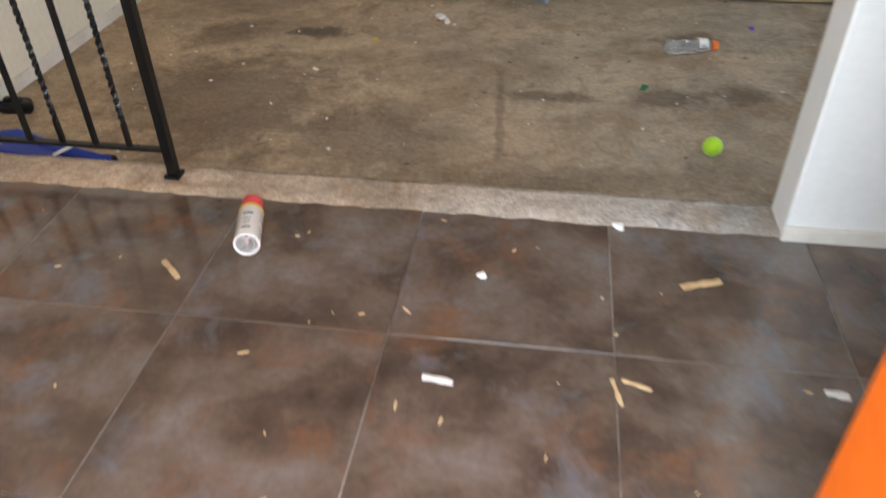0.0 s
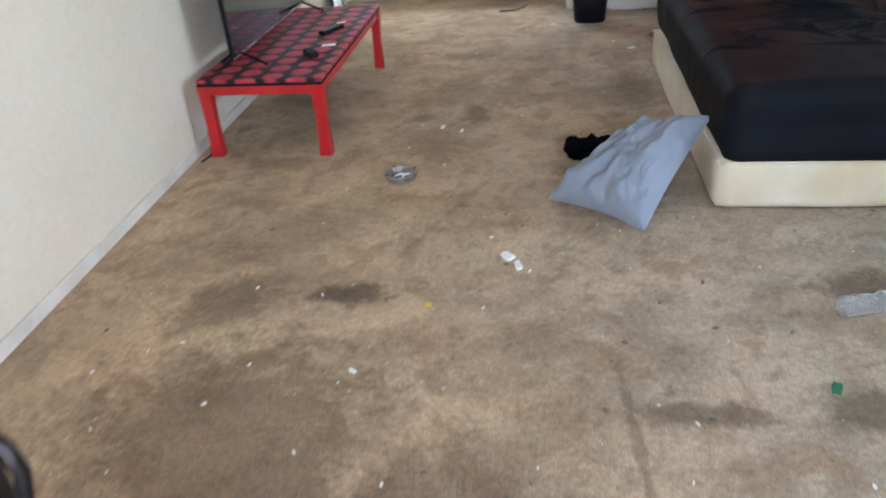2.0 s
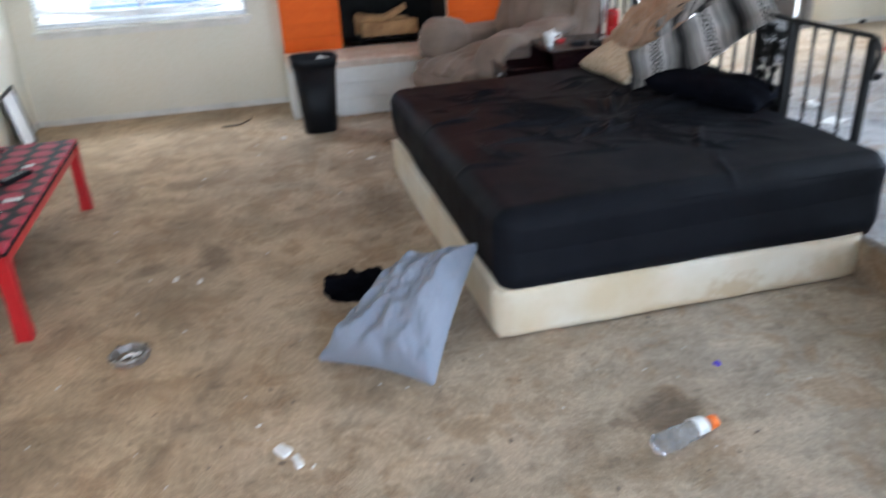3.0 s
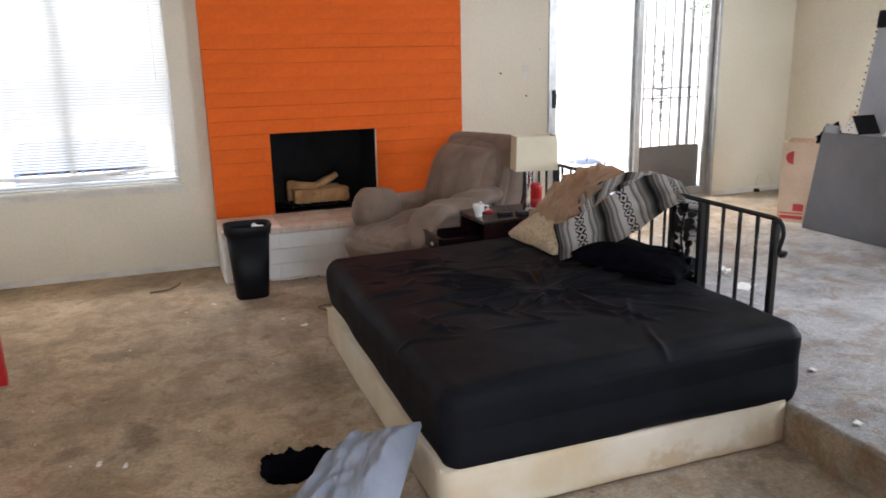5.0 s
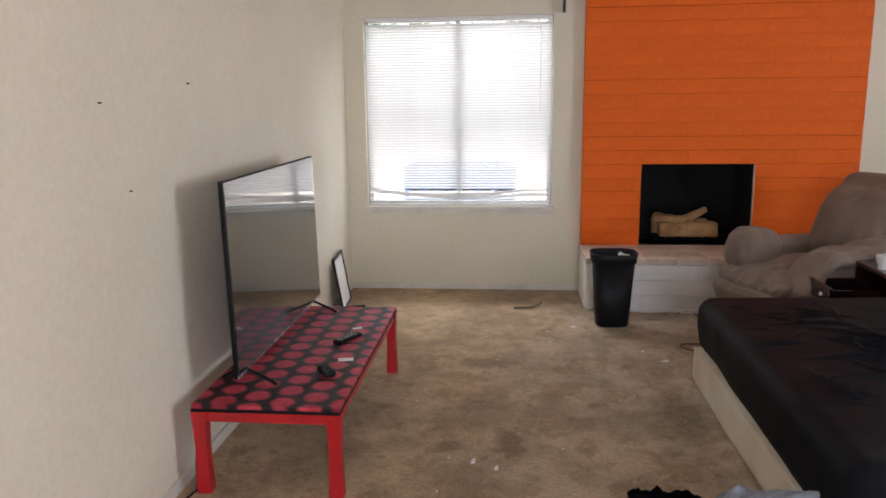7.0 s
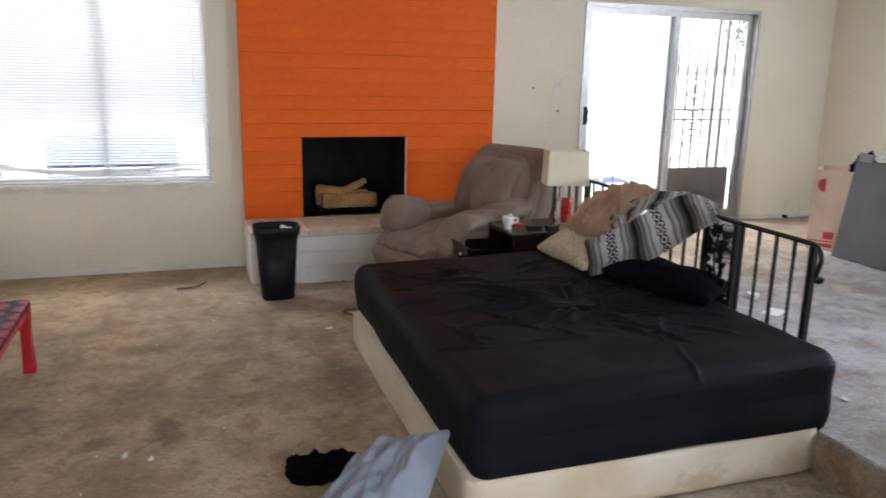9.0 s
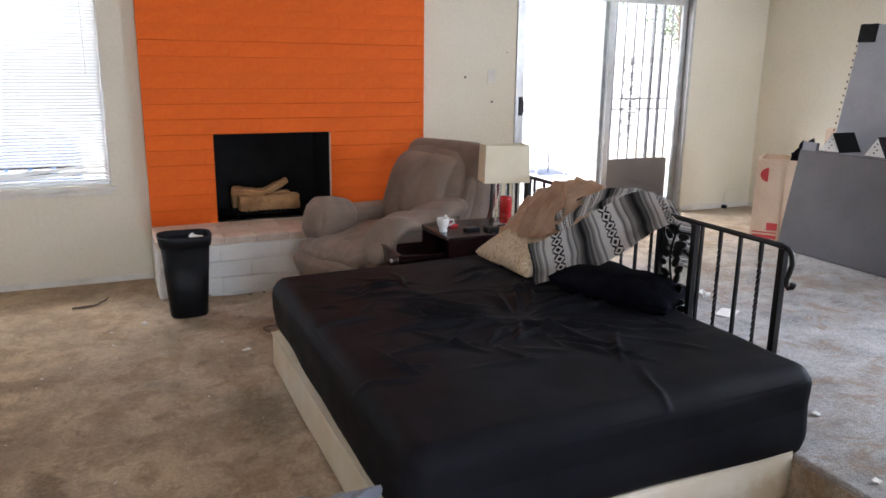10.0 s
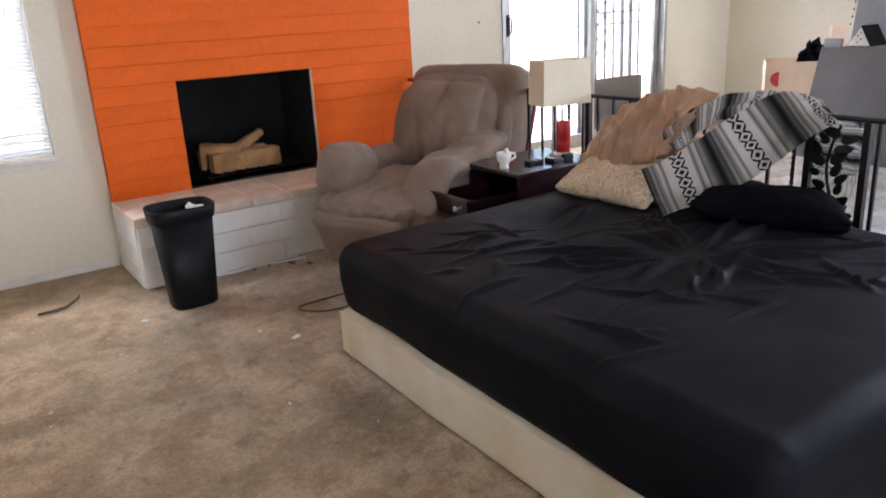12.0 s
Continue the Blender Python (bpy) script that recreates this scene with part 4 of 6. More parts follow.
def cloth(name, low, high, material, label, parent=None, nu=70, nv=22, fold=0.012, waves=2.0, seed=0, sag=0.03, ribs=0.0, crumple=0.0):
    """A draped strip between two edges, with folds; u runs along it, v across."""
    bm = bmesh.new()
    uv = bm.loops.layers.uv.new("UVMap")
    grid = []
    for i in range(nu + 1):
        u = i / nu
        a, b = catmull(low, u), catmull(high, u)
        t = (catmull(low, min(u + 0.02, 1)) - catmull(low, max(u - 0.02, 0)))
        nrm = t.cross(b - a).normalized()
        row = []
        for j in range(nv + 1):
            v = j / nv
            wave = fold * math.sin(2 * math.pi * (waves * v + 0.7 * noise.noise(Vector((u * 3, v, seed))))) + fold * 1.2 * noise.noise(Vector((u * 6, v * 3, seed + 3)))
            if ribs:
                wave += fold * math.sin(2 * math.pi * (ribs * u + 0.8 * noise.noise(Vector((u * 2, v * 2.5, seed + 9)))))
            if crumple:
                wave += crumple * (0.35 - abs(noise.noise(Vector((u * 8 + v * 2.0, v * 0.9, seed + 5))))) + 0.45 * crumple * (0.35 - abs(noise.noise(Vector((u * 16 - v * 3, v * 1.5, seed + 7)))))
            row.append(bm.verts.new(a.lerp(b, v) + nrm * wave - nrm * sag * math.sin(math.pi * v)))
        grid.append(row)
    for i in range(nu):
        for j in range(nv):
            f = bm.faces.new((grid[i][j], grid[i + 1][j], grid[i + 1][j + 1], grid[i][j + 1]))
            for l, (p, q) in zip(f.loops, ((i, j), (i + 1, j), (i + 1, j + 1), (i, j + 1))):
                l[uv].uv = (p / nu, q / nv)
    bmesh.ops.solidify(bm, geom=bm.faces[:], thickness=0.006)
    return part(name, bm, material, parent, label, True)


SER = thing("striped_blanket", "grey, black and white striped woven blanket draped over the railing", "blanket", (1.6, 5.2, 0.52))
LOW = [(1.33, 5.38, 0.512), (1.47, 5.26, 0.585), (1.60, 5.125, 0.695), (1.72, 5.00, 0.835), (1.805, 4.925, 0.895)]
HIGH = [(1.38, 5.54, 0.68), (1.52, 5.415, 0.775), (1.63, 5.316, 0.875), (1.74, 5.16, 0.99), (1.83, 5.04, 0.955)]
cloth("front_fold", LOW, HIGH, M_SERAPE, "", SER, 90, 30, 0.009, 1.5, 0, 0.012, 0.0, 0.014)
cloth("back_fold", [(1.50, 5.47, 0.755), (1.57, 5.43, 0.80), (1.66, 5.37, 0.87), (1.77, 5.22, 0.95)],
      [(1.57, 5.62, 0.80), (1.65, 5.52, 0.895), (1.74, 5.40, 0.96), (1.82, 5.22, 0.97)], M_SERAPE, "", SER, 40, 12, 0.010, 1.2, 4, -0.01)
cloth("hanging_end", [(1.80, 4.86, 0.88), (1.825, 4.855, 0.82), (1.835, 4.85, 0.74), (1.835, 4.86, 0.68)],
      [(1.80, 5.10, 0.955), (1.83, 5.10, 0.86), (1.84, 5.10, 0.76), (1.84, 5.09, 0.66)], M_SERAPE, "", SER, 20, 14, 0.012, 2.5, 6, 0.0)
for k in range(16):
    y = 4.86 + 0.015 * k + 0.004 * random.random()
    z = 0.68 - 0.02 * k / 16
    part("tassel", tube([(1.838, y, z + 0.01), (1.842, y + 0.004, z - 0.04), (1.84 + 0.006 * random.random(), y + 0.006 * random.random(), z - 0.085)], [0.004, 0.003, 0.002], 5), M_TRIM, SER, "frayed pale fringe")

TAN = thing("tan_blanket", "rumpled tan plush blanket heaped on the bed", "blanket", (1.56, 5.55, 0.5))


def heap(p, h):
    p.z += 0.028 * math.sin(p.x * 26 + p.y * 14 + 1.5 * noise.noise(p * 5)) * (1 if p.z > 0 else 0)
    return p


part("blanket_body", cushion((0.20, 0.40, 0.28), 0.10, pose(1.69, 5.62, 0.66, 0, -14, 24), 0.012, 7, 24, 0, 8, heap), M_TAN, TAN, smooth=True)
cloth("blanket_fold", [(1.42, 5.95, 0.60), (1.45, 5.82, 0.615), (1.48, 5.66, 0.665), (1.51, 5.52, 0.72), (1.58, 5.46, 0.80)],
      [(1.56, 6.02, 0.70), (1.61, 5.92, 0.84), (1.665, 5.76, 0.95), (1.72, 5.62, 0.975), (1.78, 5.46, 0.96)], M_TAN, "", TAN, 150, 60, 0.009, 0.6, 12, -0.02, 6.2, 0.045)
whole("fleece_pillow", puffy((0.32, 0.54, 0.15), pose(1.475, 5.755, 0.595, 0, -24, 3), 0.010, 7, 11), M_FLEECE, "beige spotted fleece pillow at the head of the bed", "pillow", (1.47, 5.75, 0.5), smooth=True)

# ---- recliner, end table, lamp ----
def recliner():
    r = thing("recliner", "worn taupe microsuede recliner beside the hearth", "recliner", (1.2, 6.95, 0.0))
    turn = Matrix.Translation((1.165, 6.95, 0)) @ Matrix.Rotation(radians(20), 4, "Z") @ Matrix.Translation((-1.2, -6.95, 0))
    c = lambda name, size, rad, place, w=0.012, f=5, bulge=0.015, seed=0, label="", cuts=24, shape=None: part(name, cushion(size, rad, turn @ place, w, f, cuts, bulge, seed, shape), M_RECLINER, r, label, True)

    def gathered(p, h):
        """Cloth drawn together towards a seam at the front."""
        k = max(0.0, 1 - (p.x + h.x) / 0.22)
        p.z += 0.012 * k * math.sin(p.y * 60 + 2 * noise.noise(p * 9)) * (1 if p.z > 0 else 0.3)
        return p

    def drooping(p, h):
        """The arm pad: curls down over the arm's front and sags along its length."""
        k = max(0.0, (-p.x / h.x - 0.45) / 0.55)
        p.z -= 0.13 * k * k
        p.z -= 0.010 * math.sin(p.x * 13 + 1) + 0.008 * math.sin(p.x * 31 + p.y * 17)
        return p

    c("base", (0.86, 0.74, 0.26), 0.05, pose(1.26, 6.98, 0.16, 0, 0, 3), 0.010, 4, 0.01, 1)
    c("seat_cushion", (0.58, 0.46, 0.18), 0.06, pose(1.06, 7.0, 0.40, 0, -3, 3), 0.009, 4, 0.035, 2, shape=gathered)
    c("footrest", (0.13, 0.58, 0.34), 0.045, pose(0.75, 6.98, 0.22, 0, -24, 4), 0.008, 4, 0.012, 3)
    c("footrest_roll", (0.27, 0.58, 0.11), 0.05, pose(0.80, 6.98, 0.41, 0, -14, 3), 0.010, 4, 0.014, 4, shape=gathered)
    c("arm", (0.60, 0.18, 0.22), 0.055, pose(1.16, 7.28, 0.50, 0, 0, 2), 0.008, 4, 0.012, 5)
    c("arm_pad", (0.34, 0.23, 0.27), 0.085, pose(0.90, 7.22, 0.545, 0, 10, 6), 0.010, 4, 0.02, 6)
    c("arm", (0.66, 0.20, 0.26), 0.05, pose(1.16, 6.68, 0.45, 0, -4, 3), 0.006, 4, 0.012, 7)
    c("arm_pad", (0.80, 0.24, 0.10), 0.048, pose(1.17, 6.67, 0.600, 0, -7, 3), 0.006, 4, 0.012, 8, shape=drooping)
    c("arm_front", (0.15, 0.22, 0.36), 0.07, pose(0.87, 6.67, 0.33, 0, 4, 3), 0.006, 4, 0.018, 9)
    c("arm_bolster", (0.14, 0.20, 0.18), 0.065, pose(0.80, 6.76, 0.33, 0, 10, 20), 0.012, 7, 0.012, 15)

    def tufted(p, h):
        if p.x < 0:
            for y0, slope, deep in ((0.10, 0.22, 0.030), (-0.10, -0.12, 0.026)):
                p.x += deep * math.exp(-((p.y - y0 - slope * p.z) / 0.030) ** 2) * max(0.0, 0.55 - 0.9 * p.z / h.z)
            for y0, z0 in ((0.12, -0.20), (0.02, -0.24), (-0.12, -0.21), (-0.03, 0.20)):
                p.x += 0.035 * math.exp(-((p.y - y0) / 0.022) ** 2 - ((p.z - z0) / 0.07) ** 2)
            p.x -= 0.022 * math.exp(-((p.z - 0.10) / 0.13) ** 2)
        return p

    c("back_frame", (0.26, 0.80, 0.82), 0.10, pose(1.655, 6.95, 0.635, 0, 20, 0), 0.004, 4, 0.01, 10)
    part("back_cushion", cushion((0.28, 0.64, 0.62), 0.12, turn @ pose(1.565, 7.01, 0.665, 0, 26, 0), 0.008, 4, 44, 0.05, 11, tufted), M_RECLINER, r, "", True)
    c("back_wing", (0.24, 0.09, 0.58), 0.044, pose(1.60, 6.62, 0.56, 0, 24, 3), 0.010, 5, 0.012, 13)
    c("back_wing", (0.20, 0.12, 0.62), 0.058, pose(1.58, 7.31, 0.60, 0, 22, 0), 0.010, 5, 0.01, 14)
    part("back_lining", rotated_box((0.035, 0.06, 0.50), turn @ pose(1.715, 6.565, 0.60, 0, 24, 3), 0.008), M_LINING, r, "dark red lining edge of the back")


recliner()


def end_table():
    t = thing("end_table", "dark cherry end table with an open drawer", "table", (1.48, 6.36, 0.0))
    x0, x1, y0, y1, top = 1.22, 1.74, 6.14, 6.56, 0.60
    part("tabletop", box(x0 - 0.015, x1 + 0.015, y0 - 0.01, y1 + 0.015, top - 0.028, top, 0.008), M_CHERRY, t)
    part("cabinet_side", box(x0, x1, y0 + 0.004, y0 + 0.024, 0.12, top - 0.028), M_CHERRY, t)
    part("cabinet_side", box(x0, x1, y1 - 0.024, y1 - 0.004, 0.12, top - 0.028), M_CHERRY, t)
    part("back_panel", box(x1 - 0.02, x1, y0 + 0.024, y1 - 0.024, 0.12, top - 0.028), M_CHERRY, t)
    part("shelf", box(x0 + 0.01, x1 - 0.02, y0 + 0.024, y1 - 0.024, 0.40, 0.418), M_CHERRY, t)
    part("shelf", box(x0 + 0.01, x1 - 0.02, y0 + 0.024, y1 - 0.024, 0.12, 0.14), M_CHERRY, t)
    for x in (x0 + 0.025, x1 - 0.025):
        for y in (y0 + 0.03, y1 - 0.03):
            part("leg", box(x - 0.022, x + 0.022, y - 0.022, y + 0.022, 0.0, 0.12, 0.004), M_CHERRY, t)
    d = bmesh.new()
    dx0, dx1, dy0, dy1, dz0, dz1 = 0.93, 1.40, 6.19, 6.50, 0.425, 0.50
    box(dx0, dx0 + 0.02, dy0 - 0.012, dy1 + 0.012, dz0 - 0.005, dz1 + 0.012, 0.003, d)
    box(dx0 + 0.021, dx1, dy0, dy0 + 0.012, dz0, dz1, bm=d)
    box(dx0 + 0.021, dx1, dy1 - 0.012, dy1, dz0, dz1, bm=d)
    box(dx0 + 0.021, dx1, dy0 + 0.013, dy1 - 0.013, dz0, dz0 + 0.01, bm=d)
    drawer = part("drawer", d, M_CHERRY, t)
    part("knob", lathe([(0.004, 0), (0.006, 0.01), (0.013, 0.016), (0.012, 0.024), (0.004, 0.028)], (0, 0, 0), 12), M_CHROME, drawer, "silver knob").matrix_basis = Matrix.Translation((0.93 - 1.48, 6.25 - 6.36, 0.465)) @ Matrix.Translation(Vector((1.48, 6.36, 0)) * 0) @ pose(0, 0, 0, 0, -90, 0) @ Matrix.Translation((1.48, 6.36, 0))
    return top


TOP = end_table()


def lamp():
    l = thing("table_lamp", "table lamp with red base and square cream shade", "lamp", (1.66, 6.34, TOP))
    part("foot", lathe([(0.055, 0), (0.055, 0.008), (0.03, 0.016)], (1.66, 6.34, TOP), 24), M_CERAMIC, l, "white round foot", True)
    part("base", lathe([(0.028, 0.016), (0.037, 0.02), (0.038, 0.07), (0.034, 0.078), (0.038, 0.086), (0.038, 0.165), (0.033, 0.178), (0.014, 0.182)], (1.675, 6.33, TOP), 24), M_RED_GLASS, l, "red glazed base", True)
    for dx in (-0.045, -0.02, 0.022):
        part("rod", tube([(1.66 + dx, 6.345, TOP + 0.012), (1.66 + dx, 6.345, TOP + 0.30)], 0.005, 8), M_CHROME, l, "thin chrome rod")
    shade = bmesh.new()
    lower = [(-0.14, -0.08), (0.14, -0.08), (0.14, 0.08), (-0.14, 0.08)]
    turn = radians(-12)
    rings = []
    for z, k, inset in ((0.268, 1.0, 0.0), (0.49, 0.95, 0.0), (0.49, 0.95, 0.005), (0.268, 1.0, 0.005)):
        ring = []
        for x, y in lower:
            x, y = x * k - math.copysign(inset, x), y * k - math.copysign(inset, y)
            ring.append(shade.verts.new((1.66 + x * math.cos(turn) - y * math.sin(turn), 6.34 + x * math.sin(turn) + y * math.cos(turn), TOP + z)))
        rings.append(ring)
    for a, b in zip(rings, rings[1:] + rings[:1]):
        for k in range(4):
            shade.faces.new((a[k], a[(k + 1) % 4], b[(k + 1) % 4], b[k]))
    bmesh.ops.bevel(shade, geom=shade.edges[:], offset=0.002, segments=1, affect="EDGES")
    sh = part("shade", shade, M_SHADE, l, "square cream fabric shade")
    part("shade_spider", tube([(1.56, 6.36, TOP + 0.30), (1.66, 6.345, TOP + 0.30), (1.76, 6.32, TOP + 0.30)], 0.003, 6), M_CHROME, sh)


lamp()


def mug():
    m = thing("ceramic_mug", "white ceramic skull-like mug on the end table", "mug", (1.245, 6.29, TOP))
    part("cup", lathe([(0.020, 0), (0.024, 0.008), (0.021, 0.02), (0.034, 0.045), (0.038, 0.07), (0.037, 0.082), (0.032, 0.082), (0.030, 0.06), (0.01, 0.05)], (1.245, 6.29, TOP), 20), M_CERAMIC, m, smooth=True)
    part("handle", tube([(1.28, 6.285, TOP + 0.07), (1.305, 6.28, TOP + 0.07), (1.31, 6.28, TOP + 0.05), (1.278, 6.285, TOP + 0.035)], 0.006, 8), M_CERAMIC, m, smooth=True)
    part("spout", tube([(1.255, 6.29, TOP + 0.08), (1.262, 6.285, TOP + 0.098)], [0.012, 0.008], 8), M_CERAMIC, m, smooth=True)


mug()
for x, y, w, d, h, m, n, lab in ((1.42, 6.27, 0.09, 0.05, 0.018, M_PLASTIC, "remote_control", "small black remote on the end table"), (1.53, 6.24, 0.07, 0.07, 0.02, M_BLACK_METAL, "phone_charger", "black charger on the end table"),
                                 (1.36, 6.42, 0.05, 0.08, 0.015, M_RED, "lighter_case", "dark red small case on the end table"), (1.60, 6.22, 0.06, 0.03, 0.03, M_PLASTIC, "small_jar", "small dark jar on the end table")):
    whole(n, box(x - w / 2, x + w / 2, y - d / 2, y + d / 2, TOP, TOP + h, 0.005), m, lab, n.split("_")[-1], (x, y, TOP))


# ---- waste bin ----
def waste_bin():
    b = thing("waste_bin", "tall black plastic waste bin with rubbish", "bin", (-0.12, 7.14, 0.0))

    def ring(bm, w, d, z, n=32):
        return [bm.verts.new((-0.12 + w / 2 * math.copysign(abs(math.cos(a)) ** 0.55, math.cos(a)), 7.14 + d / 2 * math.copysign(abs(math.sin(a)) ** 0.55, math.sin(a)), z)) for a in (2 * math.pi * k / n for k in range(n))]
    bm = bmesh.new()
    def skin(bm, rows):
        rs = [ring(bm, w, d, z) for w, d, z in rows]
        for a, q in zip(rs, rs[1:]):
            for k in range(len(a)):
                bm.faces.new((a[k], a[(k + 1) % len(a)], q[(k + 1) % len(a)], q[k]))
        return rs
    rs = skin(bm, ((0.205, 0.16, 0.0), (0.225, 0.175, 0.01), (0.285, 0.225, 0.452), (0.279, 0.219, 0.452), (0.22, 0.165, 0.03)))
    bm.faces.new(rs[0][::-1])
    bm.faces.new(rs[-1])
    rim = bmesh.new()
    skin(rim, ((0.287, 0.227, 0.448), (0.305, 0.24, 0.452), (0.322, 0.255, 0.515), (0.315, 0.248, 0.519), (0.304, 0.238, 0.508), (0.281, 0.221, 0.455), (0.287, 0.227, 0.448)))
    part("rim", rim, M_PLASTIC, b, "flared black rim", True)
    part("bin_body", bm, M_PLASTIC, b, smooth=True)


waste_bin()
whole("crumpled_wrapper", cushion((0.09, 0.07, 0.05), 0.02, pose(-0.05, 7.12, 0.475, 10, 20, 30), 0.03, 22, 10, 0, 4), M_PAPER, "crumpled pale wrapper in the bin", "wrapper", (-0.05, 7.12, 0.45))
whole("rubbish_bag", cushion((0.20, 0.15, 0.40), 0.04, pose(-0.12, 7.14, 0.24), 0.015, 9, 12, 0, 6), M_BLACK_CLOTH, "dark rubbish filling the bin", "rubbish", (-0.12, 7.14, 0.03))


# ---- coffee table and television ----
def coffee_table():
    t = thing("coffee_table", "red coffee table with dotted black top", "table", (-1.78, 5.42, 0.0))
    x0, x1, y0, y1, z = -2.085, -1.475, 4.685, 6.15, 0.385
    part("tabletop", box(x0 + 0.004, x1 - 0.004, y0 + 0.004, y1 - 0.004, z - 0.018, z, 0.004), M_DOTS, t, "black top with red round spots")
    part("edge_band", box(x0 + 0.002, x1 - 0.002, y0 + 0.002, y1 - 0.002, z - 0.030, z - 0.0185, 0.002), M_PLASTIC, t, "black edge band")
    for r in ((x0 + 0.012, x1 - 0.012, y0 + 0.012, y0 + 0.034), (x0 + 0.012, x1 - 0.012, y1 - 0.034, y1 - 0.012), (x0 + 0.012, x0 + 0.034, y0 + 0.034, y1 - 0.034), (x1 - 0.034, x1 - 0.012, y0 + 0.034, y1 - 0.034)):
        part("apron", box(*r, z - 0.075, z - 0.0305, 0.003), M_RED, t)
    for sx, x in ((-1, x0 + 0.034), (1, x1 - 0.034)):
        for sy, y in ((-1, y0 + 0.034), (1, y1 - 0.034)):
            bm = bmesh.new()
            rings = []
            for k in range(9):
                s = k / 8
                w = 0.060 - 0.010 * math.sin(math.pi * min(s * 1.1, 1)) - 0.004 * s
                ox, oy = sx * 0.003, sy * 0.003
                rings.append([bm.verts.new((x + ox + a * w / 2, y + oy + c * w / 2, (z - 0.031) * (1 - s))) for a, c in ((-1, -1), (1, -1), (1, 1), (-1, 1))])
            for a, c in zip(rings, rings[1:]):
                for k in range(4):
                    bm.faces.new((a[k], a[(k + 1) % 4], c[(k + 1) % 4], c[k]))
            bm.faces.new(rings[0][::-1])
            bm.faces.new(rings[-1])
            bmesh.ops.bevel(bm, geom=[e for e in bm.edges if len(e.link_faces) == 2 and e.calc_face_angle(0) > 1.0], offset=0.004, segments=2, affect="EDGES")
            part("leg", bm, M_RED, t)
    return z


TZ = coffee_table()


def television():
    t = thing("television", "large flat television switched off, on the coffee table", "television", (-1.95, 5.54, TZ))
    place = pose(-1.95, 5.54, 0.84, 0, -1.0, 0)
    part("case", rotated_box((0.018, 1.36, 0.825), place @ pose(-0.0105, 0, 0), 0.003), M_PLASTIC, t)
    part("screen", rotated_box((0.003, 1.342, 0.805), place @ pose(0.0002, 0, 0.005)), M_SCREEN, t, "dark glossy screen")
    part("bezel", rotated_box((0.004, 1.358, 0.012), place @ pose(0.0, 0, -0.4055)), M_CHROME, t, "thin silver lower bezel")
    part("back_housing", rotated_box((0.05, 0.8, 0.42), place @ pose(-0.044, 0, -0.14), 0.01), M_PLASTIC, t)
    for y in (4.96, 6.06):
        part("foot", tube([(-1.80, y - 0.05, TZ + 0.006), (-1.88, y - 0.01, TZ + 0.03), (-1.95, y, TZ + 0.055), (-1.985, y, TZ + 0.05), (-2.06, y + 0.02, TZ + 0.006)], 0.007, 8), M_PLASTIC, t)
    return t


television()
rem = thing("remote_control", "black remote control on the coffee table", "remote", (-1.63, 5.53, TZ))
part("body", rotated_box((0.045, 0.17, 0.02), pose(-1.63, 5.53, TZ + 0.0105, 0, 0, -28), 0.006), M_PLASTIC, rem)
for k in range(5):
    for j in (-1, 1):
        q = pose(-1.63, 5.53, TZ + 0.021, 0, 0, -28) @ Vector((0.010 * j, -0.06 + 0.026 * k, 0))
        part("button", box(q.x - 0.004, q.x + 0.004, q.y - 0.004, q.y + 0.004, q.z - 0.001, q.z + 0.0015), M_ALU, rem)
whole("game_controller", cushion((0.06, 0.10, 0.035), 0.015, pose(-1.62, 5.05, TZ + 0.017, 0, 0, 35), 0.006, 20, 8), M_PLASTIC, "small black gadget on the coffee table", "gadget", (-1.62, 5.05, TZ))
for x, y, a, w in ((-1.575, 5.24, 10, 0.07), (-1.62, 5.72, 30, 0.05), (-1.60, 5.08, 50, 0.03)):
    whole("paper_scrap", rotated_box((w, w * 0.5, 0.003), pose(x, y, TZ + 0.0025, 0, 0, a)), M_PAPER, "small white paper scrap on the coffee table", "paper", (x, y, TZ), "paper scraps")

fr = thing("picture_frame", "small picture frame leaning in the corner", "frame", (-2.10, 7.5, 0.0))
place = pose(-2.115, 7.5, 0.205, 0, -9, 4)
part("board", rotated_box((0.008, 0.36, 0.39), place), M_PAPER, fr)
for dy, dz, sy, sz in ((0, 0.195, 0.39, 0.02), (0, -0.195, 0.39, 0.02), (0.185, 0, 0.02, 0.37), (-0.185, 0, 0.02, 0.37)):
    part("moulding", rotated_box((0.016, sy, sz), place @ pose(0.004, dy, dz), 0.003), M_BLACK_METAL, fr, "black moulding")
whole("black_strap", rotated_box((0.14, 0.035, 0.02), pose(-2.0, 7.45, 0.011, 0, 0, 20), 0.006), M_PLASTIC, "short black strip on the carpet", "strip", (-2.0, 7.45, 0))
whole("power_cord", tube([(-2.15, 4.95, 0.30), (-2.14, 4.86, 0.20), (-2.13, 4.80, 0.08), (-2.12, 4.78, 0.012), (-2.09, 4.70, 0.006), (-2.11, 4.62, 0.006)], 0.004, 6), M_PLASTIC, "black power cord hanging by the wall", "cord", (-2.13, 4.8, 0), smooth=True)

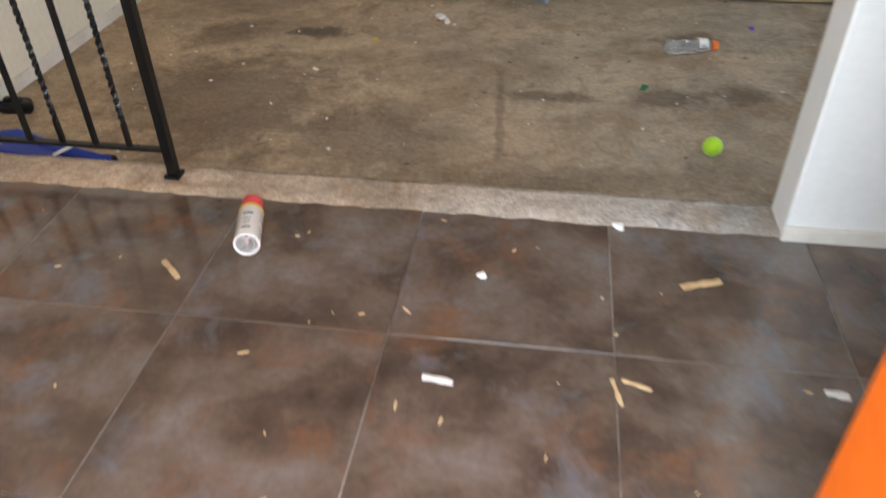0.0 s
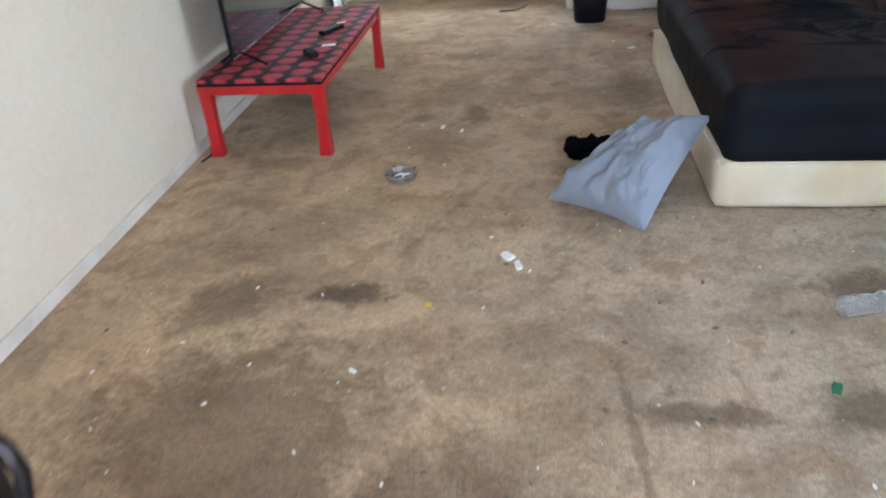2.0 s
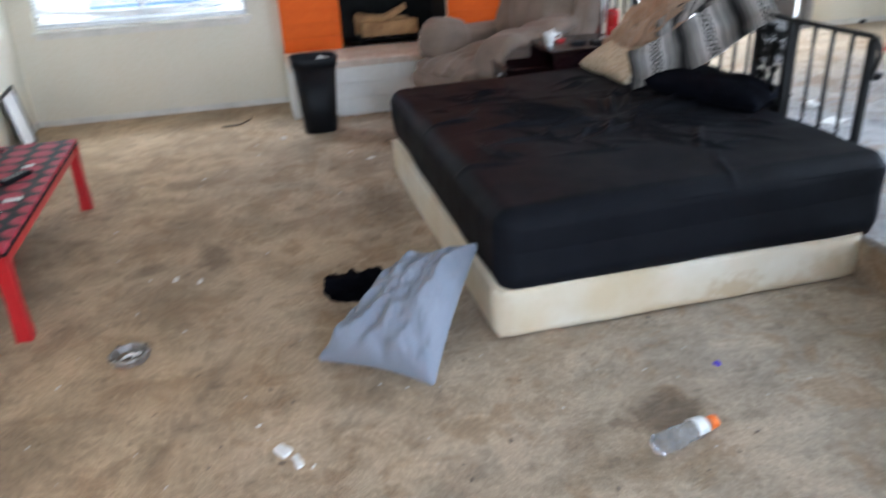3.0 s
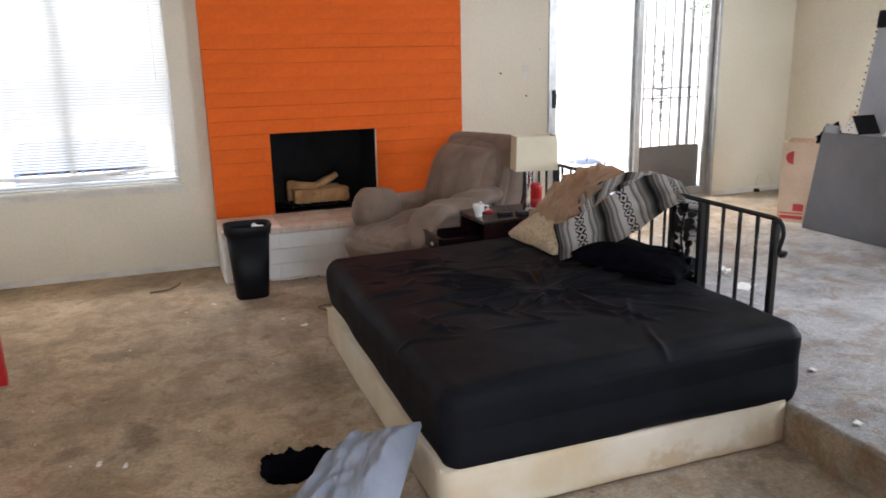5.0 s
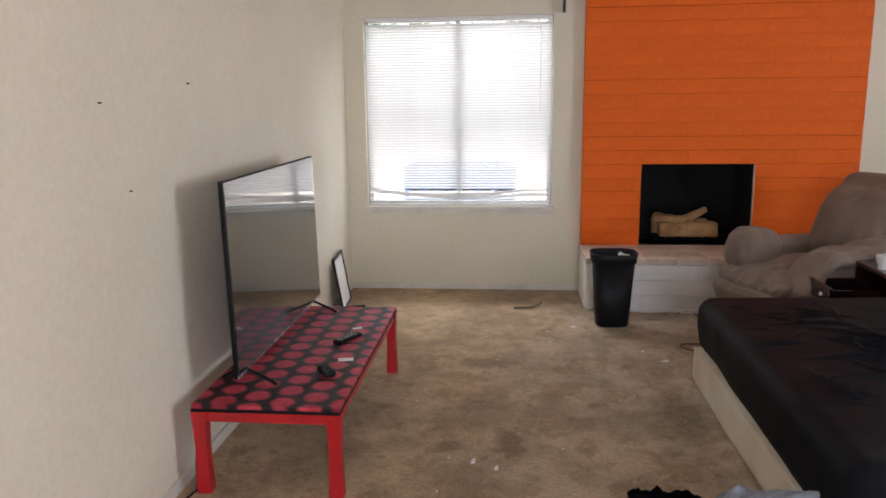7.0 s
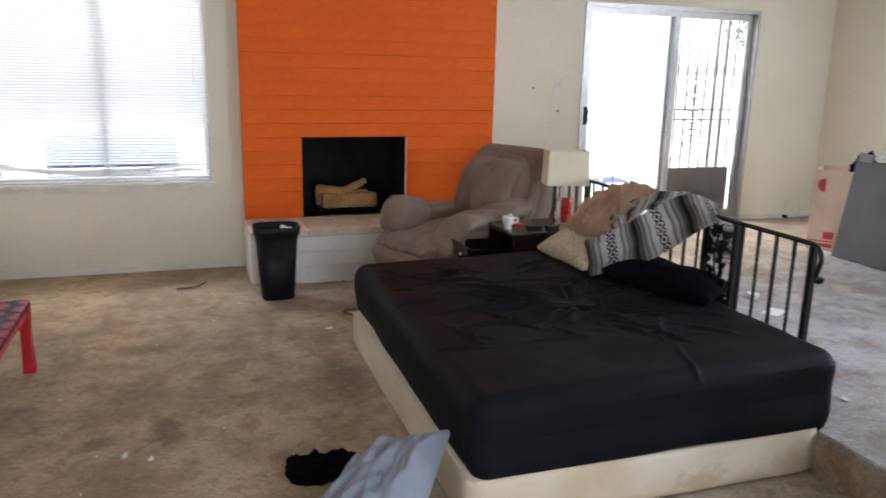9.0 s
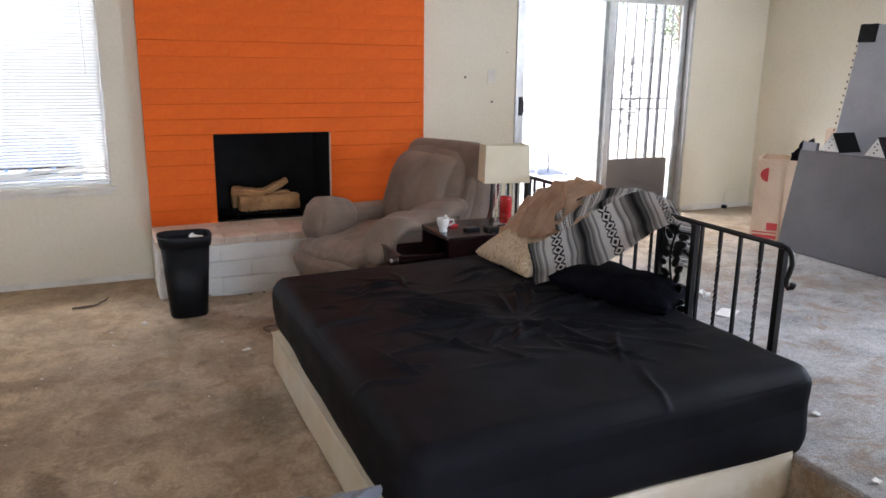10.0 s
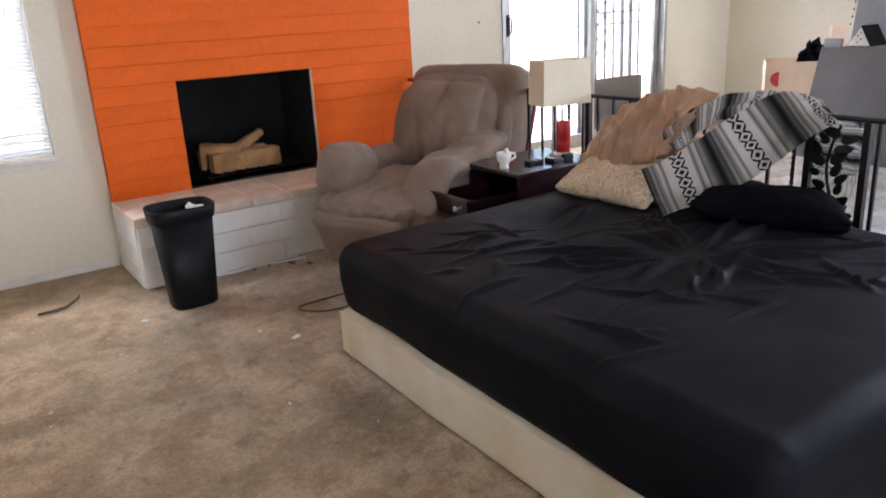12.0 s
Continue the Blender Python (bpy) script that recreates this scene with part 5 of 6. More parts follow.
# ---- litter on the carpet ----
ash = thing("ashtray", "grey metal ashtray on the carpet", "ashtray", (-1.095, 4.42, 0.0))
part("dish", lathe([(0.052, 0.0), (0.066, 0.006), (0.074, 0.030), (0.072, 0.034), (0.062, 0.034), (0.054, 0.012), (0.01, 0.010)], (-1.095, 4.42, 0.001), 8), M_ASHTRAY, ash)
part("ash", lathe([(0.050, 0.0125), (0.03, 0.018), (0.008, 0.016)], (-1.095, 4.42, 0.001), 14), M_BARK, ash, "dark ash")
for k in range(4):
    a = 0.6 + math.pi / 2 * k
    part("rest_notch", rotated_box((0.020, 0.012, 0.006), pose(-1.095 + 0.066 * math.cos(a), 4.42 + 0.066 * math.sin(a), 0.036, 0, 0, math.degrees(a)), 0.002), M_BARK, ash)
for k in range(5):
    part("cigarette_end", tube([(-1.12 + 0.012 * k, 4.40 + 0.009 * (k % 3), 0.022), (-1.10 + 0.012 * k, 4.425 + 0.006 * (k % 2), 0.026)], 0.004, 6), M_PAPER, ash, "white cigarette end")


def bottle():
    b = thing("plastic_bottle", "clear plastic drink bottle lying on the carpet", "bottle", (0.53, 3.43, 0.0))
    prof = [(0.030, 0.0), (0.036, 0.006), (0.037, 0.05), (0.034, 0.06), (0.037, 0.07), (0.037, 0.10), (0.030, 0.118), (0.030, 0.128), (0.036, 0.14), (0.036, 0.165), (0.028, 0.195), (0.019, 0.205), (0.019, 0.212)]
    lie = Matrix.Translation((0.427, 3.408, 0.036)) @ Matrix.Rotation(radians(13), 4, "Z") @ Matrix.Rotation(radians(90), 4, "Y") @ Matrix.Scale(0.93, 4)
    bm = lathe(prof, (0, 0, 0), 28)
    bmesh.ops.subdivide_edges(bm, edges=bm.edges[:], cuts=1, use_grid_fill=True)
    for v in bm.verts:
        dent = 0.007 * noise.noise(v.co * 38) + 0.005 * noise.noise(v.co * 85)
        out = Vector((v.co.x, v.co.y, 0))
        v.co += out.normalized() * (dent - 0.003) * (1 if v.co.z < 0.19 else 0.2)
    bmesh.ops.transform(bm, matrix=lie, verts=bm.verts)
    part("body", bm, M_BOTTLE, b, "clear plastic body", True)
    lab = bmesh.new()
    n = 14
    for z0, z1 in ((0.142, 0.186),):
        a0 = [lab.verts.new((0.0375 * math.cos(a), 0.0375 * math.sin(a), z0)) for a in (math.pi * (0.55 + 0.9 * k / n) for k in range(n + 1))]
        a1 = [lab.verts.new((0.034 * math.cos(a), 0.034 * math.sin(a), z1)) for a in (math.pi * (0.55 + 0.9 * k / n) for k in range(n + 1))]
        for k in range(n):
            lab.faces.new((a0[k], a0[k + 1], a1[k + 1], a1[k]))
    bmesh.ops.transform(lab, matrix=lie, verts=lab.verts)
    part("label", lab, M_PAPER, b, "white printed label")
    cap = lathe([(0.021, 0.210), (0.022, 0.213), (0.022, 0.236), (0.019, 0.239)], (0, 0, 0), 18)
    bmesh.ops.transform(cap, matrix=lie, verts=cap.verts)
    part("cap", cap, M_ORANGE_CAP, b, "orange cap")


bottle()
ball = bmesh.new()
bmesh.ops.create_icosphere(ball, subdivisions=4, radius=0.0335, matrix=Matrix.Translation((0.507, 2.57, 0.0335)))
tb = thing("tennis_ball", "bright yellow-green tennis ball on the carpet", "ball", (0.507, 2.57, 0.0))
part("felt", ball, M_TENNIS, tb, smooth=True)
seam = [(0.507 + 0.0337 * math.cos(a) * math.cos(0.45 * math.sin(2 * a)), 2.57 + 0.0337 * math.sin(a) * math.cos(0.45 * math.sin(2 * a)), 0.0335 + 0.0337 * math.sin(0.45 * math.sin(2 * a))) for a in (2 * math.pi * k / 60 for k in range(61))]
part("seam", tube(seam, 0.0009, 4), M_TENNIS, tb)


def can():
    c = thing("spray_can", "white spray can with red cap lying on tiles", "can", (-0.78, 1.70, UP))
    lie = Matrix.Translation((-0.752, 1.612, UP + 0.033)) @ Matrix.Rotation(radians(15), 4, "Z") @ Matrix.Rotation(radians(-90), 4, "X")
    for name, prof, m, lab in (("body", [(0.028, 0.004), (0.031, 0.0), (0.033, 0.004), (0.032, 0.008), (0.032, 0.140), (0.026, 0.15)], M_CERAMIC, "white printed can body"),
                               ("base_dish", [(0.027, 0.0035), (0.015, 0.010), (0.002, 0.013)], M_CHROME, "bare metal base"),
                               ("warning_band", [(0.0323, 0.129), (0.0323, 0.139)], M_YELLOW, "yellow printed band"),
                               ("cap", [(0.027, 0.148), (0.029, 0.15), (0.027, 0.185), (0.020, 0.196), (0.004, 0.197)], M_PRINT, "red plastic cap")):
        bm = lathe(prof, (0, 0, 0), 24)
        bmesh.ops.transform(bm, matrix=lie, verts=bm.verts)
        part(name, bm, m, c, lab, True)

    for k, (z0, z1, w) in enumerate(((0.090, 0.100, 0.8), (0.070, 0.074, 0.6), (0.060, 0.063, 0.6), (0.050, 0.053, 0.5), (0.030, 0.038, 0.7))):
        bm = bmesh.new()
        n = 8
        rows = [[bm.verts.new((0.0324 * math.cos(t), 0.0324 * math.sin(t), z)) for t in (math.pi * 1.5 - w / 2 + w * q / n for q in range(n + 1))] for z in (z0, z1)]
        for q in range(n):
            bm.faces.new((rows[0][q], rows[0][q + 1], rows[1][q + 1], rows[1][q]))
        bmesh.ops.transform(bm, matrix=lie, verts=bm.verts)
        part("print_bar", bm, M_BOARD, c, "grey printed line")


can()


def scrap(name, label, cat, x, y, z, size, turn, m, group=""):
    return whole(name, cushion(size, min(size) * 0.3, pose(x, y, z + size[2] / 2, 0, 0, turn), min(size) * 0.5, 40, 4), m, label, cat, (x, y, z), group)


scrap("wood_splinter", "pale wood splinter on the tiles", "splinter", -0.918, 1.533, UP, (0.085, 0.014, 0.006), -42, M_WOODCHIP, "wood splinters")
scrap("wood_splinter", "pale wood splinter on the tiles", "splinter", 0.33, 1.64, UP, (0.10, 0.018, 0.007), 22, M_WOODCHIP, "wood splinters")
scrap("wood_splinter", "thin pale wood splinter on the tiles", "splinter", 0.125, 1.28, UP, (0.07, 0.009, 0.005), -75, M_WOODCHIP, "wood splinters")
scrap("wood_splinter", "thin pale wood splinter on the tiles", "splinter", 0.165, 1.305, UP, (0.06, 0.009, 0.005), -18, M_WOODCHIP, "wood splinters")
scrap("paper_strip", "pale blue folded paper strip on the tiles", "paper", -0.23, 1.267, UP, (0.065, 0.015, 0.005), -6, M_PAPER, "paper scraps")
scrap("plaster_chip", "small white plaster chip on the floor", "chip", -0.178, 1.603, UP, (0.022, 0.016, 0.010), 20, M_PAPER, "plaster chips")
scrap("plaster_chip", "small white plaster chip on the step edge", "chip", 0.146, 1.845, UP, (0.032, 0.018, 0.014), -20, M_PAPER, "plaster chips")
scrap("plaster_chip", "small white plaster chip on the floor", "chip", 0.55, 1.33, UP, (0.045, 0.016, 0.008), -5, M_PAPER, "plaster chips")
scrap("paper_scrap", "white torn paper scrap on the carpet", "paper", -0.596, 3.748, 0.0, (0.055, 0.038, 0.012), -52, M_PAPER, "paper scraps")
scrap("paper_scrap", "white torn paper scrap on the carpet", "paper", -0.556, 3.688, 0.0, (0.055, 0.024, 0.010), -75, M_PAPER, "paper scraps")
scrap("leaf_scrap", "dark green plastic leaf scrap on the carpet", "scrap", 0.318, 3.07, 0.0, (0.045, 0.025, 0.008), 70, M_GREEN)
scrap("yellow_scrap", "yellow scrap on the carpet", "scrap", -0.848, 3.435, 0.0, (0.028, 0.02, 0.008), 20, M_YELLOW)
scrap("violet_cap", "small violet bottle cap on the carpet", "cap", 0.84, 3.752, 0.0, (0.022, 0.02, 0.01), 0, M_PURPLE)
scrap("blue_scrap", "pale blue scrap on the carpet", "scrap", -0.389, 7.033, 0.0, (0.03, 0.03, 0.012), 30, M_PAPER)
for x, y, s in ((-1.025, 3.091, 0.03), (-0.976, 5.038, 0.04), (-0.873, 4.984, 0.035), (0.108, 6.382, 0.045), (0.0, 6.55, 0.02)):
    scrap("paper_crumb", "small white paper crumb on the carpet", "crumb", x, y, 0.0, (s, s * 0.5, 0.008), 40 * x + 60 * y, M_PAPER, "paper crumbs")
scrap("paper_crumb", "small white paper crumb on the raised carpet", "crumb", 2.043, 4.326, UP, (0.03, 0.026, 0.014), 10, M_PAPER, "paper crumbs")
scrap("paper_crumb", "small white paper crumb on the raised carpet", "crumb", 1.80, 3.872, UP, (0.034, 0.026, 0.014), 10, M_PAPER, "paper crumbs")
whole("paper_sheet", rotated_box((0.16, 0.10, 0.002), pose(2.67, 5.47, UP + 0.004, 0, 0, 30)), M_PAPER, "white paper sheet on the raised carpet", "paper", (2.67, 5.47, UP))
scrap("paper_ball", "crumpled white paper on the raised carpet", "paper", 2.77, 5.78, UP, (0.09, 0.07, 0.03), 30, M_PAPER)
whole("dry_twig", tube([(-0.80, 7.50, 0.008), (-0.72, 7.49, 0.012), (-0.66, 7.52, 0.010), (-0.60, 7.57, 0.022), (-0.585, 7.60, 0.03)], [0.006, 0.008, 0.007, 0.006, 0.004], 7), M_BARK, "curled brown twig on the carpet", "twig", (-0.68, 7.53, 0.0))
wires = tube([(0.05, 7.47, 0.006), (0.2, 7.44, 0.006), (0.34, 7.46, 0.008), (0.5, 7.43, 0.006), (0.62, 7.40, 0.012)], 0.0065, 6)
tube([(0.06, 7.49, 0.005), (0.25, 7.47, 0.005), (0.45, 7.49, 0.006), (0.6, 7.47, 0.006)], 0.005, 6, wires)
whole("white_cable", wires, M_WHITE, "white cables lying along the hearth", "cable", (0.3, 7.46, 0.0))

loop = [(0.42 + 0.165 * math.cos(a), 6.655 + 0.085 * math.sin(a) + 0.02 * math.cos(2 * a), 0.006) for a in (0.3 + 2 * math.pi * k / 40 * 0.93 for k in range(41))]
whole("brown_cord", tube(loop, 0.0045, 6), M_BARK, "thin brown cord looped on the carpet beside the bed", "cord", (0.42, 6.655, 0.0), smooth=True)
for x, y, w in ((0.52, 7.38, 0.05), (0.40, 7.42, 0.03), (0.60, 7.30, 0.04), (0.30, 7.40, 0.025)):
    scrap("hearth_crumb", "brown wood crumb beside the hearth", "crumb", x, y, 0.0, (w, w * 0.5, 0.012), 200 * x, M_BARK, "hearth crumbs")
litter = bmesh.new()
rl = random.Random(9)
for k in range(230):
    if k < 150:
        x, y, z = rl.uniform(-1.9, 1.5), rl.uniform(2.1, 4.1), 0.0
    elif k < 195:
        x, y, z = rl.uniform(-1.4, 0.1), rl.uniform(4.3, 7.6), 0.0
    else:
        x, y, z = rl.uniform(1.8, 3.4), rl.uniform(2.6, 7.0), UP
    s = rl.choice((0.003, 0.003, 0.004, 0.005, 0.006, 0.010))
    bmesh.ops.create_icosphere(litter, subdivisions=1, radius=s / 1.6, matrix=pose(x, y, z + s * 0.25, 0, 0, rl.uniform(0, 180)) @ Matrix.Diagonal((1.6, rl.uniform(0.4, 1), 0.6, 1)))
whole("carpet_litter", litter, M_PAPER, "scattered pale crumbs and lint on the carpet", "litter", kind="stuff")
litter = bmesh.new()
for k in range(110):
    x, y = rl.uniform(-1.9, 1.2), rl.uniform(2.1, 4.6)
    s = rl.choice((0.004, 0.006, 0.008, 0.012))
    bmesh.ops.create_icosphere(litter, subdivisions=1, radius=s / 1.5, matrix=pose(x, y, s * 0.2, 0, 0, rl.uniform(0, 180)) @ Matrix.Diagonal((1.5, rl.uniform(0.5, 1), 0.5, 1)))
whole("dark_litter", litter, M_BARK, "scattered dark crumbs on the carpet", "litter", kind="stuff")
litter = bmesh.new()
for k in range(36):
    x, y = rl.uniform(-1.5, 0.9), rl.uniform(0.4, 1.84)
    s = rl.choice((0.003, 0.004, 0.006))
    bmesh.ops.create_icosphere(litter, subdivisions=1, radius=s, matrix=pose(x, y, UP + s * 0.3, 0, 0, rl.uniform(0, 180)) @ Matrix.Diagonal((rl.uniform(1, 3), 0.6, 0.5, 1)))
whole("tile_litter", litter, M_WOODCHIP, "tiny wood crumbs on the tiles", "litter", kind="stuff")

# ---- blue case and its strap behind the entry railing ----
bc = thing("blue_scooter", "folded bright blue plastic kick scooter on the carpet", "scooter", (-1.69, 2.17, 0.0))
part("deck", rotated_box((0.52, 0.12, 0.035), pose(-1.70, 2.16, 0.055, 0, 0, -2), 0.012), M_PLASTIC, bc, "black deck")
part("blue_bar", tube([(-1.98, 2.19, 0.10), (-1.78, 2.22, 0.115), (-1.62, 2.19, 0.085), (-1.44, 2.15, 0.075)], 0.022, 10), M_BLUE, bc, "bright blue tube", True)
part("blue_fender", rotated_box((0.22, 0.10, 0.03), pose(-1.70, 2.16, 0.088, 0, 8, -5), 0.012), M_BLUE, bc, "blue cover")
part("white_strip", rotated_box((0.014, 0.075, 0.004), pose(-1.58, 2.15, 0.112, 0, 0, -25)), M_PAPER, bc, "white sticker")
for x in (-1.97, -1.47):
    part("wheel", lathe([(0.012, -0.012), (0.04, -0.012), (0.045, -0.008), (0.045, 0.008), (0.04, 0.012), (0.012, 0.012)], (0, 0, 0), 18), M_PLASTIC, bc).matrix_basis = Matrix.Translation((x + 1.69, -0.02, 0.045)) @ pose(0, 0, 0, 90, 0, 0) @ Matrix.Translation((1.69, 2.17, 0))
whole("grey_hose", tube([(-2.12, 2.62, 0.02), (-2.02, 2.60, 0.03), (-1.96, 2.52, 0.05), (-1.98, 2.44, 0.09), (-2.05, 2.42, 0.12), (-2.10, 2.48, 0.10)], 0.022, 10), M_PLASTIC, "dark grey crumpled hose by the wall", "hose", (-2.04, 2.52, 0.0), smooth=True)

# ---- open orange door in the entry ----
door = thing("door_1", "open orange painted entry door", "door", (0.39, 0.0, UP), kind="structure")
part("leaf", box(0.362, 0.407, -0.03, 0.935, UP + 0.008, 2.20, 0.003), M_ORANGE_DOOR, door)
for z in (0.45, 1.2, 1.95):
    part("hinge", tube([(0.416, -0.036, z - 0.05), (0.416, -0.036, z + 0.05)], 0.007, 8), M_ALU, door)
part("door_handle", tube([(0.413, 0.80, 1.18), (0.47, 0.80, 1.18), (0.47, 0.69, 1.18)], 0.009, 8), M_ALU, door, "satin metal lever")

# ---- carton and boards on the raised level ----
ct = thing("cardboard_carton", "open brown cardboard carton with red print", "carton", (4.5, 7.0, UP))
cm = Matrix.Translation((4.235, 6.865, UP)) @ Matrix.Rotation(radians(-54), 4, "Z")
for r, n in (((0, 0.42, 0, 0.006, 0, 0.67), "panel"), ((0, 0.42, 0.40, 0.406, 0, 0.67), "panel"), ((0, 0.006, 0.006, 0.40, 0, 0.67), "panel"), ((0.414, 0.42, 0.006, 0.40, 0, 0.67), "panel"), ((0.006, 0.414, 0.006, 0.40, 0, 0.006), "bottom"), ((0.222, 0.419, -0.005, -0.001, 0.02, 0.668), "flap")):
    bm = box(*r)
    bmesh.ops.transform(bm, matrix=cm, verts=bm.verts)
    part(n, bm, M_CARDBOARD, ct)
logo = bmesh.new()
pts = [(0.095 + 0.06 * math.cos(a), 0.545 + 0.055 * math.sin(a)) for a in (math.pi / 2 + math.pi * k / 24 for k in range(25))]
logo.faces.new([logo.verts.new(cm @ Vector((x, -0.002, z))) for x, z in pts])
part("printed_disc", logo, M_PRINT, ct, "red printed disc")
for z0, z1, x0, x1 in ((0.03, 0.06, 0.02, 0.20), (0.075, 0.085, 0.02, 0.20), (0.10, 0.16, 0.12, 0.20)):
    bm = box(x0, x1, -0.002, -0.001, z0, z1)
    bmesh.ops.transform(bm, matrix=cm, verts=bm.verts)
    part("printed_bar", bm, M_PRINT, ct, "red printed bar")


whole("packing_filler", rotated_box((0.39, 0.37, 0.60), cm @ pose(0.21, 0.203, 0.308)), M_CARDBOARD, "cardboard filler inside the carton", "cardboard", (4.5, 7.0, UP + 0.01))
whole("tan_packet", rotated_box((0.10, 0.24, 0.91), cm @ pose(0.50, 0.32, 0.457), 0.006), M_CARDBOARD, "tall narrow tan packet standing behind the grey boards", "packet", (4.79, 6.65, UP))
whole("black_bag", cushion((0.15, 0.12, 0.19), 0.04, cm @ pose(0.32, 0.20, 0.70, 0, 22, 0), 0.05, 18, 16, 0, 7), M_BLACK_CLOTH, "crumpled black bag standing in the open carton", "bag", (4.59, 6.72, UP + 0.61), smooth=True)


def leaning_board(name, label, corners, material, thick=0.03):
    """A thick board standing on its edge, by the four corners of its near face."""
    bm = bmesh.new()
    face = [Vector(q) for q in corners]
    d = (face[1] - face[0]).cross(face[3] - face[0]).normalized() * thick
    if d.x < 0:
        d = -d
    vs = [bm.verts.new(q + o) for o in (Vector(), d) for q in face]
    for f in ((0, 1, 2, 3), (7, 6, 5, 4), (0, 4, 5, 1), (1, 5, 6, 2), (2, 6, 7, 3), (3, 7, 4, 0)):
        bm.faces.new([vs[k] for k in f])
    bmesh.ops.recalc_face_normals(bm, faces=bm.faces[:])
    bmesh.ops.bevel(bm, geom=bm.edges[:], offset=0.004, segments=2, affect="EDGES")
    t = thing(name, label, "board", tuple((face[0] + face[1]) / 2))
    part("board", bm, material, t)
    return t


bA = leaning_board("grey_board", "dark grey board leaning on its edge on the carpet", ((4.222, 6.575, UP + 0.003), (4.25, 4.70, UP + 0.003), (4.18, 4.55, 0.95), (4.164, 6.407, 0.976)), M_BOARD)
bB = leaning_board("tall_grey_board", "tall pale grey board with black corners leaning upright", ((4.31, 6.37, UP + 0.003), (4.31, 5.10, UP + 0.003), (4.55, 5.10, 1.86), (4.55, 6.335, 1.86)), M_BOARD_PALE)


def wedge(parent, at, size, m, name, label, depth=0.004):
    bm = bmesh.new()
    x, y, z = at
    tri = ((0, 0), (size, 0), (size * 0.55, size * 0.8))
    f = [bm.verts.new((x, y - a, z + c)) for a, c in tri]
    g = [bm.verts.new((x + depth, y - a, z + c)) for a, c in tri]
    bm.faces.new(f)
    bm.faces.new(g[::-1])
    for k in range(3):
        bm.faces.new((f[k], f[(k + 1) % 3], g[(k + 1) % 3], g[k]))
    return part(name, bm, m, parent, label)


for y, sh in ((6.225, 0.0), (5.885, 0.01)):
    wedge(bB, (4.158 + sh, y + 0.008, 0.981), 0.166, M_PLASTIC, "corner_brace", "black plastic corner brace", 0.21)
    wedge(bB, (4.153 + sh, y, 0.985), 0.15, M_WHITE, "brace_face", "white triangular brace face")
    for k in range(4):
        part("brace_hole", box(4.150 + sh, 4.1525 + sh, y - 0.075 - 0.02 * (k % 2), y - 0.065 - 0.02 * (k % 2), 1.005 + 0.020 * k, 1.013 + 0.020 * k), M_PLASTIC, bB)
part("corner_guard", rotated_box((0.05, 0.14, 0.13), pose(4.555, 6.275, 1.80, 0, 8, 0), 0.01), M_PLASTIC, bB, "black corner guard")
for k in range(13):
    q = Vector((4.31, 6.372, UP + 0.9)).lerp(Vector((4.55, 6.338, 1.84)), 0.04 + 0.066 * k)
    q.x = 4.31 + 0.24 * (q.z - UP) / (1.86 - UP)
    part("edge_notch", rotated_box((0.010, 0.004, 0.013), pose(q.x, q.y, q.z, 0, 8, 0)), M_PLASTIC, bB, "dark notch along the edge")
part("pale_pad", rotated_box((0.03, 0.12, 0.06), pose(4.185, 6.335, 1.0, 0, 6, 0), 0.004), M_BOARD_PALE, bA, "pale blue foam pad")
whole("wall_cable", tube([(5.18, BACK - 0.012, 0.20), (5.10, BACK - 0.02, 0.26), (5.13, BACK - 0.02, 0.36), (5.26, BACK - 0.02, 0.37), (5.31, BACK - 0.015, 0.28), (5.28, BACK - 0.02, 0.187)], 0.003, 6), M_TRIM, "thin cream cable loop at the wall", "cable", (5.2, BACK, 0.2))
whole("cable_plug", box(5.08, 5.12, BACK - 0.06, BACK - 0.02, UP, UP + 0.035, 0.006), M_PLASTIC, "small dark plug at the wall", "plug", (5.10, BACK - 0.04, UP))

# ---- outdoors ----
whole("ground", box(-120, 120, -120, 120, -0.30, -0.125), M_GROUND, "dry pale yard ground", "ground", kind="structure")
whole("patio", box(-3.5, 7.5, BACK + 0.165, 13.0, -0.12, 0.10), M_CONCRETE, "pale concrete patio slab", "pavement", kind="structure")
gw = thing("garden_wall", "pale stucco garden wall behind the patio", "wall", (1, 16.1, -0.125), kind="structure")
part("wall", box(-14, 16, 16.0, 16.2, -0.125, 1.75), M_STUCCO, gw)
part("coping", box(-14, 16, 15.95, 16.25, 1.752, 1.82, 0.01), M_CONCRETE, gw)

ac = thing("air_conditioner", "blue-grey outdoor air conditioner with slotted panels", "air conditioner", (-1.42, 10.9, 0.10))
part("casing", box(-2.06, -0.78, 10.5, 11.3, 0.10, 0.80, 0.03), M_AC, ac)
part("lid", box(-1.98, -0.86, 10.56, 11.24, 0.802, 0.85, 0.02), M_AC, ac)
for k in range(6):
    x = -1.99 + 0.2 * k
    part("grille", box(x, x + 0.16, 10.485, 10.498, 0.44, 0.55), M_PLASTIC, ac, "dark slotted grille")
    for z in (0.465, 0.495, 0.525):
        part("louvre", box(x, x + 0.16, 10.475, 10.486, z - 0.004, z + 0.004), M_WHITE, ac)

